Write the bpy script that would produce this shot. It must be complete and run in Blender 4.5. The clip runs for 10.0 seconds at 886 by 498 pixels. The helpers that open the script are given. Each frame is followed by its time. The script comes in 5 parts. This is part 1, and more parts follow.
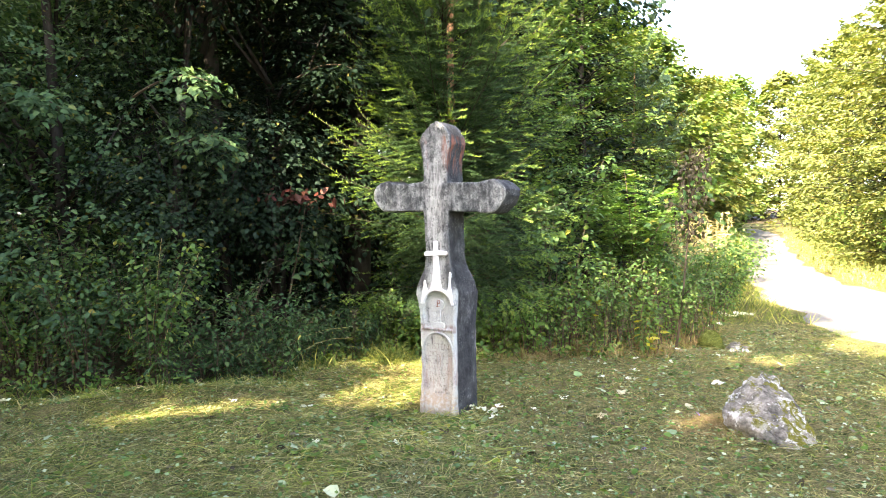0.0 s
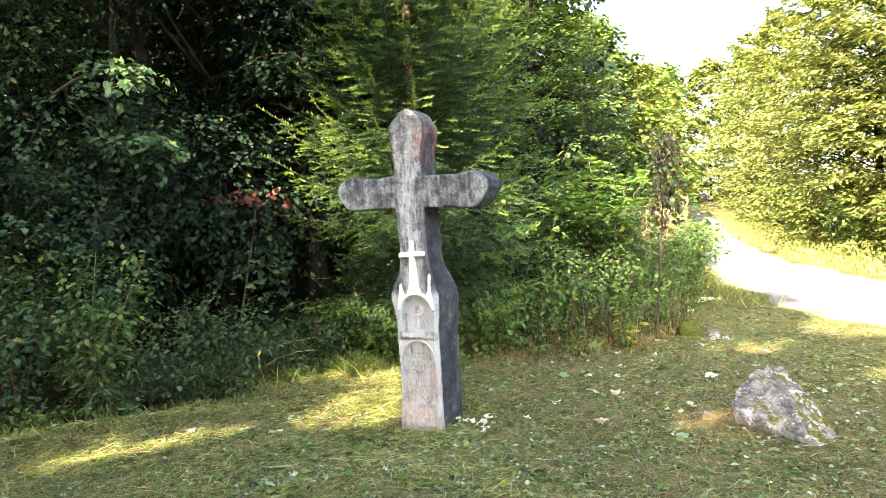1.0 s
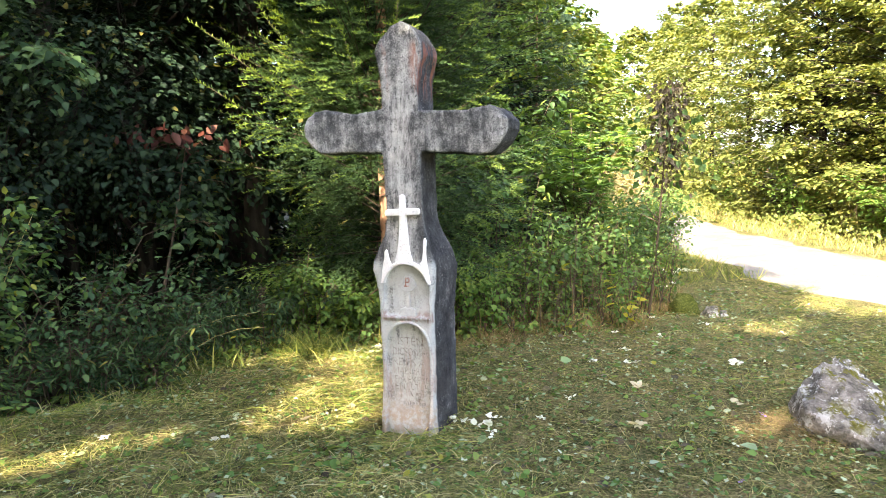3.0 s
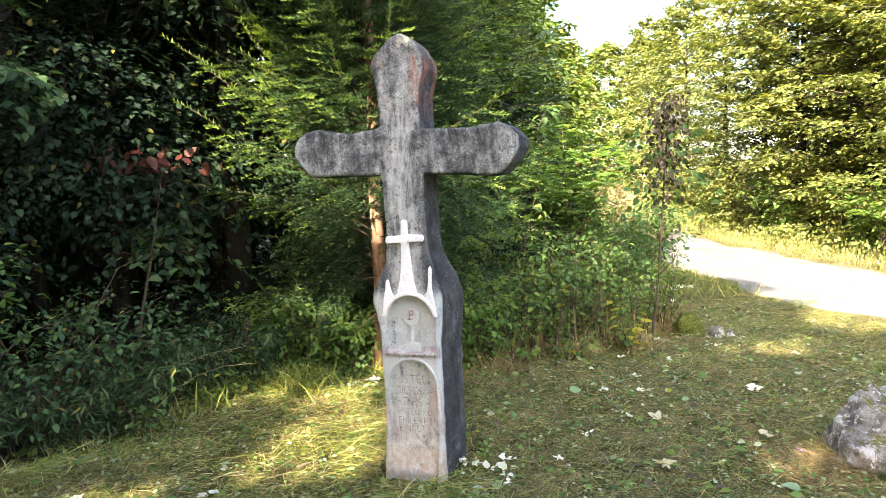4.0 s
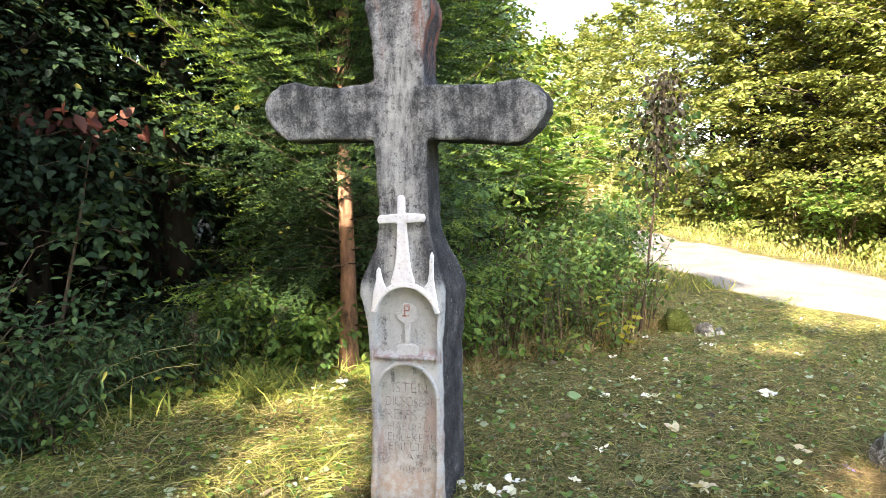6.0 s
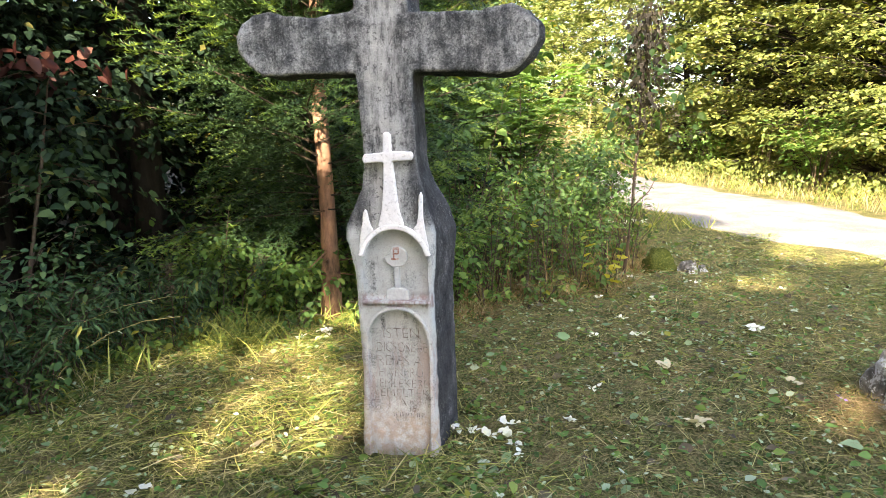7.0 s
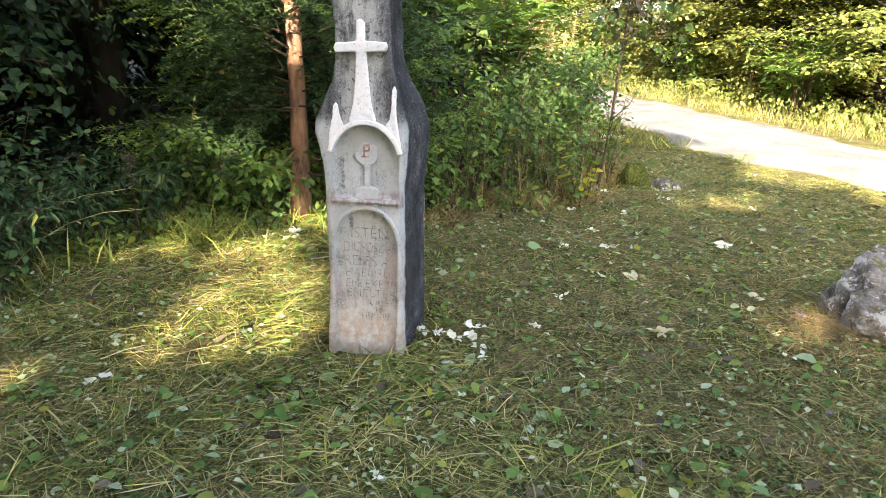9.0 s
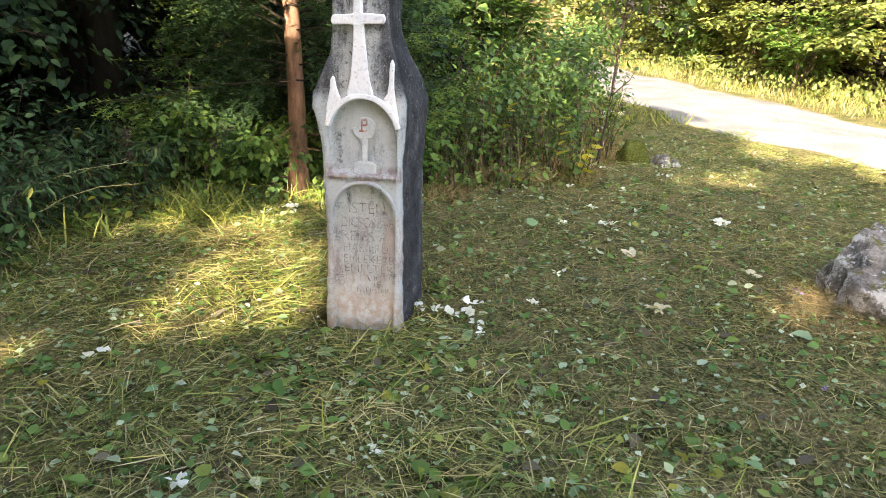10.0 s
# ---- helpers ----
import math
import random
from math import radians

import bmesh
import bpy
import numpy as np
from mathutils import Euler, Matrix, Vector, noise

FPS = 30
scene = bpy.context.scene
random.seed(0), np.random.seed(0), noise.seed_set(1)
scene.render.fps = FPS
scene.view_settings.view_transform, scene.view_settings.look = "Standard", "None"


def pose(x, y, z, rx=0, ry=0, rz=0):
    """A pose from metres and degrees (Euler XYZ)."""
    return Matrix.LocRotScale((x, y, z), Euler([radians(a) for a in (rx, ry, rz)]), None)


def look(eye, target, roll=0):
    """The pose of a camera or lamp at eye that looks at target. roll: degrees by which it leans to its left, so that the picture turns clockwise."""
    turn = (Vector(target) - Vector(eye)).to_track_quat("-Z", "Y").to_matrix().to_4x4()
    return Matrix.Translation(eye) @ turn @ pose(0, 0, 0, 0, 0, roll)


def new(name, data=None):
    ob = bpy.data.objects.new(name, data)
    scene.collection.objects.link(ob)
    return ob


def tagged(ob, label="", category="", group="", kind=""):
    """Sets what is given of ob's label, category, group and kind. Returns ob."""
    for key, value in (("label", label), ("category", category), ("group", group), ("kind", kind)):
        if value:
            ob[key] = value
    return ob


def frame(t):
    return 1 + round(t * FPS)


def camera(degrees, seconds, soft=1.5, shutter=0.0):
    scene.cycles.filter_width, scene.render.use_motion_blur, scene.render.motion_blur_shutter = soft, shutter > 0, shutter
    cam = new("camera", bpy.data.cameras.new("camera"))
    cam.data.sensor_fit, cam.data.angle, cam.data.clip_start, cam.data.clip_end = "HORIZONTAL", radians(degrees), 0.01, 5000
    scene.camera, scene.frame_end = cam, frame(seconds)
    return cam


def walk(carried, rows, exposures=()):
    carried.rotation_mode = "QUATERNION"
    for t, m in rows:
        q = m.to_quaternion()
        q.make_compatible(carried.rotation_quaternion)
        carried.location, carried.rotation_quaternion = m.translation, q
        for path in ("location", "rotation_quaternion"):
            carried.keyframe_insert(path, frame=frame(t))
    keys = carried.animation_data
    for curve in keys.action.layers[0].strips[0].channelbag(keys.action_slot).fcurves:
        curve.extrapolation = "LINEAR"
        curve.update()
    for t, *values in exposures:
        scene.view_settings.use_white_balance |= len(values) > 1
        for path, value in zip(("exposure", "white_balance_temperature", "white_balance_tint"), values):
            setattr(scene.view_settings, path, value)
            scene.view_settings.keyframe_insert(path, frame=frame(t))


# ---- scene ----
cam = camera(66.7, 10.0, soft=0.4)
PATH = [
    (0, (0.04, 0.111, 1.505), (0.027, 2.11, 1.43), -0.5),
    (0.5, (-0.028, 0.397, 1.519), (0.046, 2.394, 1.446), -2.8),
    (1, (-0.253, 0.637, 1.524), (-0.088, 2.628, 1.431), -3.0),
    (1.5, (-0.422, 0.924, 1.484), (-0.188, 2.904, 1.334), -2.4),
    (2, (-0.495, 1.248, 1.483), (-0.213, 3.22, 1.312), -3.0),
    (2.5, (-0.62, 1.573, 1.447), (-0.27, 3.53, 1.228), -1.7),
    (2.7, (-0.642, 1.691, 1.45), (-0.267, 3.643, 1.228), -1.1),
    (4, (-0.757, 2.211, 1.508), (-0.285, 4.147, 1.338), -2.1),
    (4.5, (-0.838, 2.321, 1.487), (-0.322, 4.246, 1.319), -1.0),
    (5, (-0.788, 2.53, 1.472), (-0.262, 4.45, 1.283), 0.2),
    (5.2, (-0.77, 2.613, 1.472), (-0.246, 4.534, 1.281), 0.1),
    (6.3, (-0.942, 3.016, 1.404), (-0.241, 4.876, 1.184), -1.1),
    (6.5, (-0.934, 3.047, 1.403), (-0.227, 4.899, 1.142), -1.8),
    (7, (-0.94, 3.08, 1.368), (-0.225, 4.914, 1.014), -1.6),
    (7.5, (-0.93, 3.112, 1.358), (-0.209, 4.919, 0.894), -0.0),
    (8, (-0.923, 3.104, 1.305), (-0.181, 4.887, 0.785), 0.8),
    (8.5, (-0.922, 3.117, 1.291), (-0.158, 4.881, 0.737), 1.2),
    (9, (-0.907, 3.13, 1.303), (-0.144, 4.876, 0.697), 1.4),
    (9.5, (-0.915, 3.116, 1.266), (-0.145, 4.855, 0.648), 1.5),
    (10, (-0.902, 3.135, 1.296), (-0.142, 4.858, 0.625), 1.7),
]
walk(cam, [(t, look(eye, target, roll)) for t, eye, target, roll in PATH], [(0.0, 3.52, 7080, 16), (2.5, 3.27, 7080, 16), (4.5, 3.12, 7080, 16), (6.5, 3.02, 7080, 16), (8.0, 2.94, 7080, 16), (10.0, 2.92, 7080, 16)])

# ---------------------------------------------------------------- light
SUN = Vector((-0.55, -0.835, 0.60)).normalized()      # towards the sun
world = bpy.data.worlds.new("sky")
scene.world = world
world.use_nodes = True
wn = world.node_tree
sky = wn.nodes.new("ShaderNodeTexSky")
sky.sky_type, sky.sun_disc = "NISHITA", False
sky.sun_elevation = math.asin(SUN.z)
sky.sun_rotation = math.atan2(SUN.x, SUN.y)
sky.dust_density, sky.air_density = 2.5, 1.0
wn.nodes["Background"].inputs["Strength"].default_value = 0.15
wn.links.new(sky.outputs[0], wn.nodes["Background"].inputs["Color"])
sun_data = bpy.data.lights.new("sun", "SUN")
sun_data.energy, sun_data.angle, sun_data.color = 4.2, radians(0.6), (1.0, 0.90, 0.72)
sun = new("sun", sun_data)
sun.matrix_world = look((-20, -30, 25), Vector((-20, -30, 25)) - SUN)


# ---------------------------------------------------------------- materials
def mat(name, rough=0.8, spec=0.3):
    m = bpy.data.materials.new(name)
    m.use_nodes = True
    b = m.node_tree.nodes["Principled BSDF"]
    b.inputs["Roughness"].default_value = rough
    b.inputs["Specular IOR Level"].default_value = spec
    return m, m.node_tree.nodes, m.node_tree.links, b


def noise_node(nt, scale, detail=5.0, coord=None, rough=0.6):
    n = nt.nodes.new("ShaderNodeTexNoise")
    n.inputs["Scale"].default_value, n.inputs["Detail"].default_value = scale, detail
    n.inputs["Roughness"].default_value = rough
    if coord is not None:
        nt.links.new(coord, n.inputs["Vector"])
    return n.outputs["Fac"]


def ramp(nt, value, stops, mode="LINEAR"):
    r = nt.nodes.new("ShaderNodeValToRGB")
    r.color_ramp.interpolation = mode
    el = r.color_ramp.elements
    while len(el) < len(stops):
        el.new(0.5)
    for e, (p, c) in zip(el, stops):
        e.position = p
        e.color = (*c, 1) if len(c) == 3 else c
    nt.links.new(value, r.inputs[0])
    return r.outputs[0]


def mix(nt, fac, a, b, mode="MIX"):
    n = nt.nodes.new("ShaderNodeMix")
    n.data_type, n.blend_type = "RGBA", mode
    for sock, v in ((n.inputs[0], fac), (n.inputs[6], a), (n.inputs[7], b)):
        if isinstance(v, (int, float)):
            sock.default_value = v
        elif isinstance(v, tuple):
            sock.default_value = (*v, 1)
        else:
            nt.links.new(v, sock)
    return n.outputs[2]


def calc(nt, op, a, b=0.0, clamp=False):
    n = nt.nodes.new("ShaderNodeMath")
    n.operation, n.use_clamp = op, clamp
    for sock, v in ((n.inputs[0], a), (n.inputs[1], b)):
        if isinstance(v, (int, float)):
            sock.default_value = v
        else:
            nt.links.new(v, sock)
    return n.outputs[0]


def span(nt, v, lo, hi):
    n = nt.nodes.new("ShaderNodeMapRange")
    n.interpolation_type = "SMOOTHSTEP"
    n.inputs[1].default_value, n.inputs[2].default_value = lo, hi
    nt.links.new(v, n.inputs[0])
    return n.outputs[0]


def bump(nt, b, height, strength, dist):
    n = nt.nodes.new("ShaderNodeBump")
    n.inputs["Strength"].default_value, n.inputs["Distance"].default_value = strength, dist
    nt.links.new(height, n.inputs["Height"])
    nt.links.new(n.outputs[0], b.inputs["Normal"])


def coords(nt, kind="Object"):
    return nt.nodes.new("ShaderNodeTexCoord").outputs[kind]


def leaf_mat(name, stops, glow=0.35, rough=0.55, spec=0.2, patch=0.6):
    """Leaves: colour by leaf and by larger patches, light shining through."""
    m, nodes, links, b = mat(name, rough, spec)
    nt = m.node_tree
    isl = nodes.new("ShaderNodeNewGeometry").outputs["Random Per Island"]
    col = ramp(nt, isl, stops)
    big = noise_node(nt, 1.3, 3.0, coords(nt))
    col = mix(nt, patch, col, ramp(nt, big, [(0.3, (0.55, 0.6, 0.6)), (0.7, (1.25, 1.2, 1.0))]), "MULTIPLY")
    links.new(col, b.inputs["Base Color"])
    tr = nodes.new("ShaderNodeBsdfTranslucent")
    links.new(mix(nt, 1.0, col, (1.5, 1.48, 0.55), "MULTIPLY"), tr.inputs["Color"])
    sh = nodes.new("ShaderNodeMixShader")
    sh.inputs[0].default_value = glow
    links.new(b.outputs[0], sh.inputs[1])
    links.new(tr.outputs[0], sh.inputs[2])
    links.new(sh.outputs[0], nodes["Material Output"].inputs["Surface"])
    return m


# near-black greens: the shade inside the wood is put into these leaf colours
LEAF_DARK = leaf_mat("broad leaves, deep green darkened for shade", [(0.0, (0.010, 0.023, 0.015)), (0.5, (0.017, 0.037, 0.022)), (0.95, (0.034, 0.064, 0.032)), (0.995, (0.14, 0.12, 0.03))], 0.25, 0.6, 0.15)
LEAF_MID = leaf_mat("broad leaves, fresh green", [(0.0, (0.062, 0.118, 0.032)), (0.6, (0.115, 0.19, 0.044)), (0.95, (0.20, 0.26, 0.055)), (1.0, (0.34, 0.30, 0.04))], 0.27)
LEAF_COOL = leaf_mat("broad leaves, cool green", [(0.0, (0.036, 0.080, 0.040)), (0.6, (0.064, 0.126, 0.058)), (0.975, (0.115, 0.185, 0.075)), (1.0, (0.26, 0.22, 0.05))], 0.28)
LEAF_WEED = leaf_mat("weed leaves", [(0.0, (0.055, 0.115, 0.040)), (0.6, (0.098, 0.180, 0.055)), (0.95, (0.17, 0.26, 0.07)), (1.0, (0.34, 0.32, 0.06))], 0.3, 0.5)
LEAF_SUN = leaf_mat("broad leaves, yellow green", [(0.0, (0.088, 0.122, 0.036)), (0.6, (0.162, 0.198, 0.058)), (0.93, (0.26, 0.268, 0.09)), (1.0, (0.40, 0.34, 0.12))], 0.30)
LEAF_PALE = leaf_mat("broad leaves, pale green", [(0.0, (0.10, 0.20, 0.06)), (0.7, (0.16, 0.28, 0.08)), (1.0, (0.26, 0.34, 0.10))], 0.4)
LEAF_YELLOW = leaf_mat("yellowing leaves", [(0.0, (0.30, 0.30, 0.05)), (0.6, (0.45, 0.40, 0.05)), (1.0, (0.25, 0.30, 0.06))], 0.4)
LEAF_RED = leaf_mat("withered red leaves", [(0.0, (0.035, 0.011, 0.009)), (0.6, (0.060, 0.018, 0.014)), (1.0, (0.085, 0.036, 0.022))], 0.05)
LEAF_BROWN = leaf_mat("dry brown leaves", [(0.0, (0.055, 0.045, 0.032)), (0.6, (0.125, 0.102, 0.072)), (1.0, (0.22, 0.19, 0.14))], 0.2)
NEEDLE = leaf_mat("spruce needles", [(0.0, (0.026, 0.058, 0.026)), (0.6, (0.050, 0.098, 0.040)), (1.0, (0.085, 0.148, 0.052))], 0.2, 0.5)
# young tips, paler and yellower than NEEDLE, with sunlight put into the colour
NEEDLE_TIP = leaf_mat("young spruce needles, sunlit in colour", [(0.0, (0.10, 0.18, 0.045)), (1.0, (0.23, 0.31, 0.07))], 0.3, 0.5)
NEEDLE_BLUE = leaf_mat("blue-green needles", [(0.0, (0.05, 0.10, 0.07)), (1.0, (0.10, 0.16, 0.10))], 0.25, 0.5)
GRASS = leaf_mat("green grass", [(0.0, (0.06, 0.095, 0.022)), (0.5, (0.165, 0.215, 0.048)), (0.85, (0.31, 0.34, 0.08)), (1.0, (0.55, 0.50, 0.17))], 0.25, 0.5)
GRASS_CUT = leaf_mat("mown drying grass", [(0.0, (0.07, 0.095, 0.025)), (0.3, (0.23, 0.25, 0.065)), (0.55, (0.43, 0.39, 0.13)), (0.82, (0.66, 0.57, 0.28)), (1.0, (0.16, 0.10, 0.055))], 0.12, 0.6)
STRAW = leaf_mat("dry straw", [(0.0, (0.30, 0.25, 0.12)), (0.6, (0.45, 0.38, 0.20)), (1.0, (0.60, 0.52, 0.33))], 0.25, 0.7)
STRAW_BROWN = leaf_mat("brown straw", [(0.0, (0.16, 0.11, 0.05)), (0.6, (0.30, 0.21, 0.10)), (1.0, (0.45, 0.34, 0.17))], 0.12, 0.7)
LEAF_GREY = leaf_mat("cut leaves, silvery underside", [(0.0, (0.14, 0.24, 0.10)), (0.6, (0.28, 0.38, 0.21)), (1.0, (0.50, 0.55, 0.42))], 0.15, 0.6)
PETAL = leaf_mat("white petals", [(0.0, (0.62, 0.64, 0.60)), (0.7, (0.78, 0.78, 0.74)), (1.0, (0.6, 0.55, 0.42))], 0.25, 0.6, patch=0.1)
PETAL_OLD = leaf_mat("wilted cream petals", [(0.0, (0.45, 0.40, 0.28)), (1.0, (0.66, 0.60, 0.42))], 0.2, 0.7, patch=0.2)
VIOLET = leaf_mat("violet petals", [(0.0, (0.25, 0.15, 0.5)), (1.0, (0.35, 0.25, 0.6))], 0.3, patch=0.1)


def bark_mat(name, dark, light, scale=22):
    m, nodes, links, b = mat(name, 0.9, 0.15)
    nt = m.node_tree
    co = coords(nt)
    mp = nodes.new("ShaderNodeMapping")
    mp.inputs["Scale"].default_value = (1, 1, 0.3)
    links.new(co, mp.inputs[0])
    f = noise_node(nt, scale, 6, mp.outputs[0], 0.7)
    g = noise_node(nt, 3.0, 3, co)
    col = mix(nt, 0.5, ramp(nt, f, [(0.35, dark), (0.65, light)]), ramp(nt, g, [(0.35, dark), (0.7, light)]))
    links.new(col, b.inputs["Base Color"])
    bump(nt, b, f, 0.9, 0.012)
    return m


BARK_SPRUCE = bark_mat("spruce bark", (0.06, 0.042, 0.034), (0.46, 0.26, 0.165), 30)
BARK_DARK = bark_mat("grey-brown bark", (0.02, 0.017, 0.014), (0.065, 0.055, 0.045))
BOUGH = bark_mat("dark spruce boughs", (0.03, 0.025, 0.018), (0.09, 0.07, 0.05), 40)
TWIG = bark_mat("thin twigs", (0.07, 0.052, 0.038), (0.17, 0.125, 0.085), 40)

# ground: soil, thatch and moss under the mown grass; leaf litter below the trees
GROUND, nodes, links, b = mat("mown meadow soil", 0.95, 0.1)
nt = GROUND.node_tree
co = coords(nt)
fine, mid, big = noise_node(nt, 60, 6, co, 0.75), noise_node(nt, 6, 5, co), noise_node(nt, 0.9, 4, co)
col = mix(nt, 0.55, ramp(nt, fine, [(0.41, (0.012, 0.011, 0.006)), (0.5, (0.15, 0.132, 0.062)), (0.60, (0.50, 0.43, 0.22))]),
          ramp(nt, mid, [(0.40, (0.05, 0.08, 0.02)), (0.5, (0.13, 0.135, 0.05)), (0.60, (0.21, 0.165, 0.085))]))
col = mix(nt, 0.5, col, ramp(nt, big, [(0.35, (0.6, 0.68, 0.5)), (0.65, (1.3, 1.2, 1.05))]), "MULTIPLY")
links.new(col, b.inputs["Base Color"])
bump(nt, b, fine, 1.0, 0.035)

LITTER, nodes, links, b = mat("woodland leaf litter", 0.95, 0.1)
nt = LITTER.node_tree
co = coords(nt)
fine, mid = noise_node(nt, 35, 6, co, 0.75), noise_node(nt, 3, 4, co)
links.new(mix(nt, 0.5, ramp(nt, fine, [(0.3, (0.03, 0.022, 0.014)), (0.7, (0.12, 0.085, 0.05))]),
              ramp(nt, mid, [(0.3, (0.04, 0.035, 0.02)), (0.7, (0.08, 0.07, 0.035))])), b.inputs["Base Color"])
bump(nt, b, fine, 0.8, 0.03)

ROAD, nodes, links, b = mat("pale compacted gravel", 0.95, 0.15)
nt = ROAD.node_tree
co = coords(nt)
fine, mid, vor = noise_node(nt, 90, 4, co, 0.8), noise_node(nt, 1.6, 5, co), nodes.new("ShaderNodeTexVoronoi")
vor.inputs["Scale"].default_value = 45
links.new(co, vor.inputs["Vector"])
col = mix(nt, 0.5, ramp(nt, fine, [(0.36, (0.11, 0.11, 0.108)), (0.64, (0.26, 0.26, 0.258))]),
          ramp(nt, mid, [(0.40, (0.12, 0.118, 0.11)), (0.60, (0.26, 0.26, 0.258))]))
links.new(mix(nt, 0.25, col, vor.outputs["Color"], "MULTIPLY"), b.inputs["Base Color"])
bump(nt, b, vor.outputs["Distance"], 0.5, 0.015)

# weathered stone of the cross: object x to the right, y to the back, z up
STONE, nodes, links, b = mat("weathered cement-rendered stone", 0.9, 0.2)
nt = STONE.node_tree
co = coords(nt)
sx = nodes.new("ShaderNodeSeparateXYZ")
links.new(co, sx.inputs[0])
X, Y, Z = sx.outputs
streak = nodes.new("ShaderNodeMapping")
streak.inputs["Scale"].default_value = (1, 1, 0.16)
links.new(co, streak.inputs[0])
speck, grain = noise_node(nt, 120, 6, co, 0.8), noise_node(nt, 240, 3, co, 0.8)
blot, run = noise_node(nt, 9, 6, co, 0.7), noise_node(nt, 26, 5, streak.outputs[0], 0.65)
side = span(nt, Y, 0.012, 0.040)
ax = calc(nt, "ABSOLUTE", calc(nt, "ADD", X, 0.005))
arms = calc(nt, "MULTIPLY", span(nt, ax, 0.09, 0.16), span(nt, Z, 1.3, 1.6))
coarse = noise_node(nt, 4.0, 4, co, 0.6)
tone = calc(nt, "ADD", calc(nt, "MULTIPLY", blot, 0.32), calc(nt, "MULTIPLY", run, 0.20))
tone = calc(nt, "ADD", tone, calc(nt, "ADD", calc(nt, "MULTIPLY", speck, 0.28), calc(nt, "MULTIPLY", coarse, 0.20)))
tone = calc(nt, "SUBTRACT", tone, calc(nt, "MULTIPLY", calc(nt, "MULTIPLY", arms, calc(nt, "SUBTRACT", 1.0, span(nt, ax, 0.45, 0.66))), 0.026))
tone = calc(nt, "SUBTRACT", tone, calc(nt, "MULTIPLY", span(nt, Z, 2.20, 2.38), 0.02))
base = ramp(nt, tone, [(0.40, (0.030, 0.033, 0.035)), (0.46, (0.10, 0.106, 0.105)), (0.52, (0.29, 0.30, 0.29)), (0.59, (0.56, 0.57, 0.54))])
# near-black ramp from just behind the front face backwards, grime near the shaft's edges
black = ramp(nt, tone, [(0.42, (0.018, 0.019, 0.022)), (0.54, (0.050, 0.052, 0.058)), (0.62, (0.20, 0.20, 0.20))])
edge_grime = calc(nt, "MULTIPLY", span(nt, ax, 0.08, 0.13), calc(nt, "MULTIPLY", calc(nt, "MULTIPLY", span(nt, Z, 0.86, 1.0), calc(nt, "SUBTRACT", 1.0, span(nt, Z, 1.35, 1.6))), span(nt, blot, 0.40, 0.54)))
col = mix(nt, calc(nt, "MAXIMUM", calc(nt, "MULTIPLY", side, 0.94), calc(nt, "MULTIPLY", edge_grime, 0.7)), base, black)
# rinsed pale band down the middle of the shaft, limewash remains
pale = calc(nt, "MULTIPLY", calc(nt, "SUBTRACT", 1.0, span(nt, ax, 0.04, 0.115)), calc(nt, "MULTIPLY", span(nt, run, 0.34, 0.58), calc(nt, "SUBTRACT", 1.0, span(nt, Z, 1.9, 2.15))))
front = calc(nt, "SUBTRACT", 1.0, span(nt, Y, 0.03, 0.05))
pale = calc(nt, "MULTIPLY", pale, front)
col = mix(nt, calc(nt, "MULTIPLY", pale, 0.7), col, (0.52, 0.525, 0.50))
# lower panels: cleaner, whitewashed
panel = calc(nt, "MULTIPLY", calc(nt, "SUBTRACT", 1.0, span(nt, Z, 0.90, 0.96)), front)
col = mix(nt, calc(nt, "MULTIPLY", panel, calc(nt, "MULTIPLY", span(nt, tone, 0.36, 0.50), 0.92)), col, (0.50, 0.53, 0.525))
# pits and lichen specks
pits = span(nt, noise_node(nt, 48, 4, co, 0.7), 0.57, 0.63)
col = mix(nt, calc(nt, "MULTIPLY", pits, calc(nt, "SUBTRACT", 0.7, calc(nt, "MULTIPLY", panel, 0.5))), col, (0.05, 0.05, 0.052))
flecks = calc(nt, "MULTIPLY", span(nt, noise_node(nt, 95, 5, co, 0.75), 0.56, 0.64), span(nt, noise_node(nt, 6, 3, co), 0.42, 0.6))
col = mix(nt, calc(nt, "MULTIPLY", flecks, 0.4), col, (0.55, 0.55, 0.53))
# rust stains
smear = nodes.new("ShaderNodeMapping")
smear.inputs["Scale"].default_value = (1, 1, 0.16)
links.new(co, smear.inputs[0])
rust_spots = span(nt, noise_node(nt, 16, 6, smear.outputs[0], 0.7), 0.45, 0.60)
rz = calc(nt, "ADD", calc(nt, "MULTIPLY", calc(nt, "MULTIPLY", span(nt, Z, 1.90, 2.06), span(nt, ax, 0.05, 0.10)), calc(nt, "SUBTRACT", 1.0, span(nt, Z, 2.22, 2.3))),
          calc(nt, "MULTIPLY", span(nt, Z, 0.02, 0.12), calc(nt, "MULTIPLY", calc(nt, "MULTIPLY", front, 0.5), calc(nt, "SUBTRACT", 1.0, span(nt, Z, 0.30, 0.46)))), True)
col = mix(nt, calc(nt, "MULTIPLY", calc(nt, "MULTIPLY", rust_spots, rz), 0.75), col, (0.30, 0.115, 0.07))
ledge = calc(nt, "MULTIPLY", span(nt, Z, 0.545, 0.57), calc(nt, "SUBTRACT", 1.0, span(nt, Z, 0.60, 0.64)))
col = mix(nt, calc(nt, "MULTIPLY", calc(nt, "MULTIPLY", ledge, front), calc(nt, "MULTIPLY", span(nt, run, 0.42, 0.6), 0.7)), col, (0.25, 0.15, 0.13))
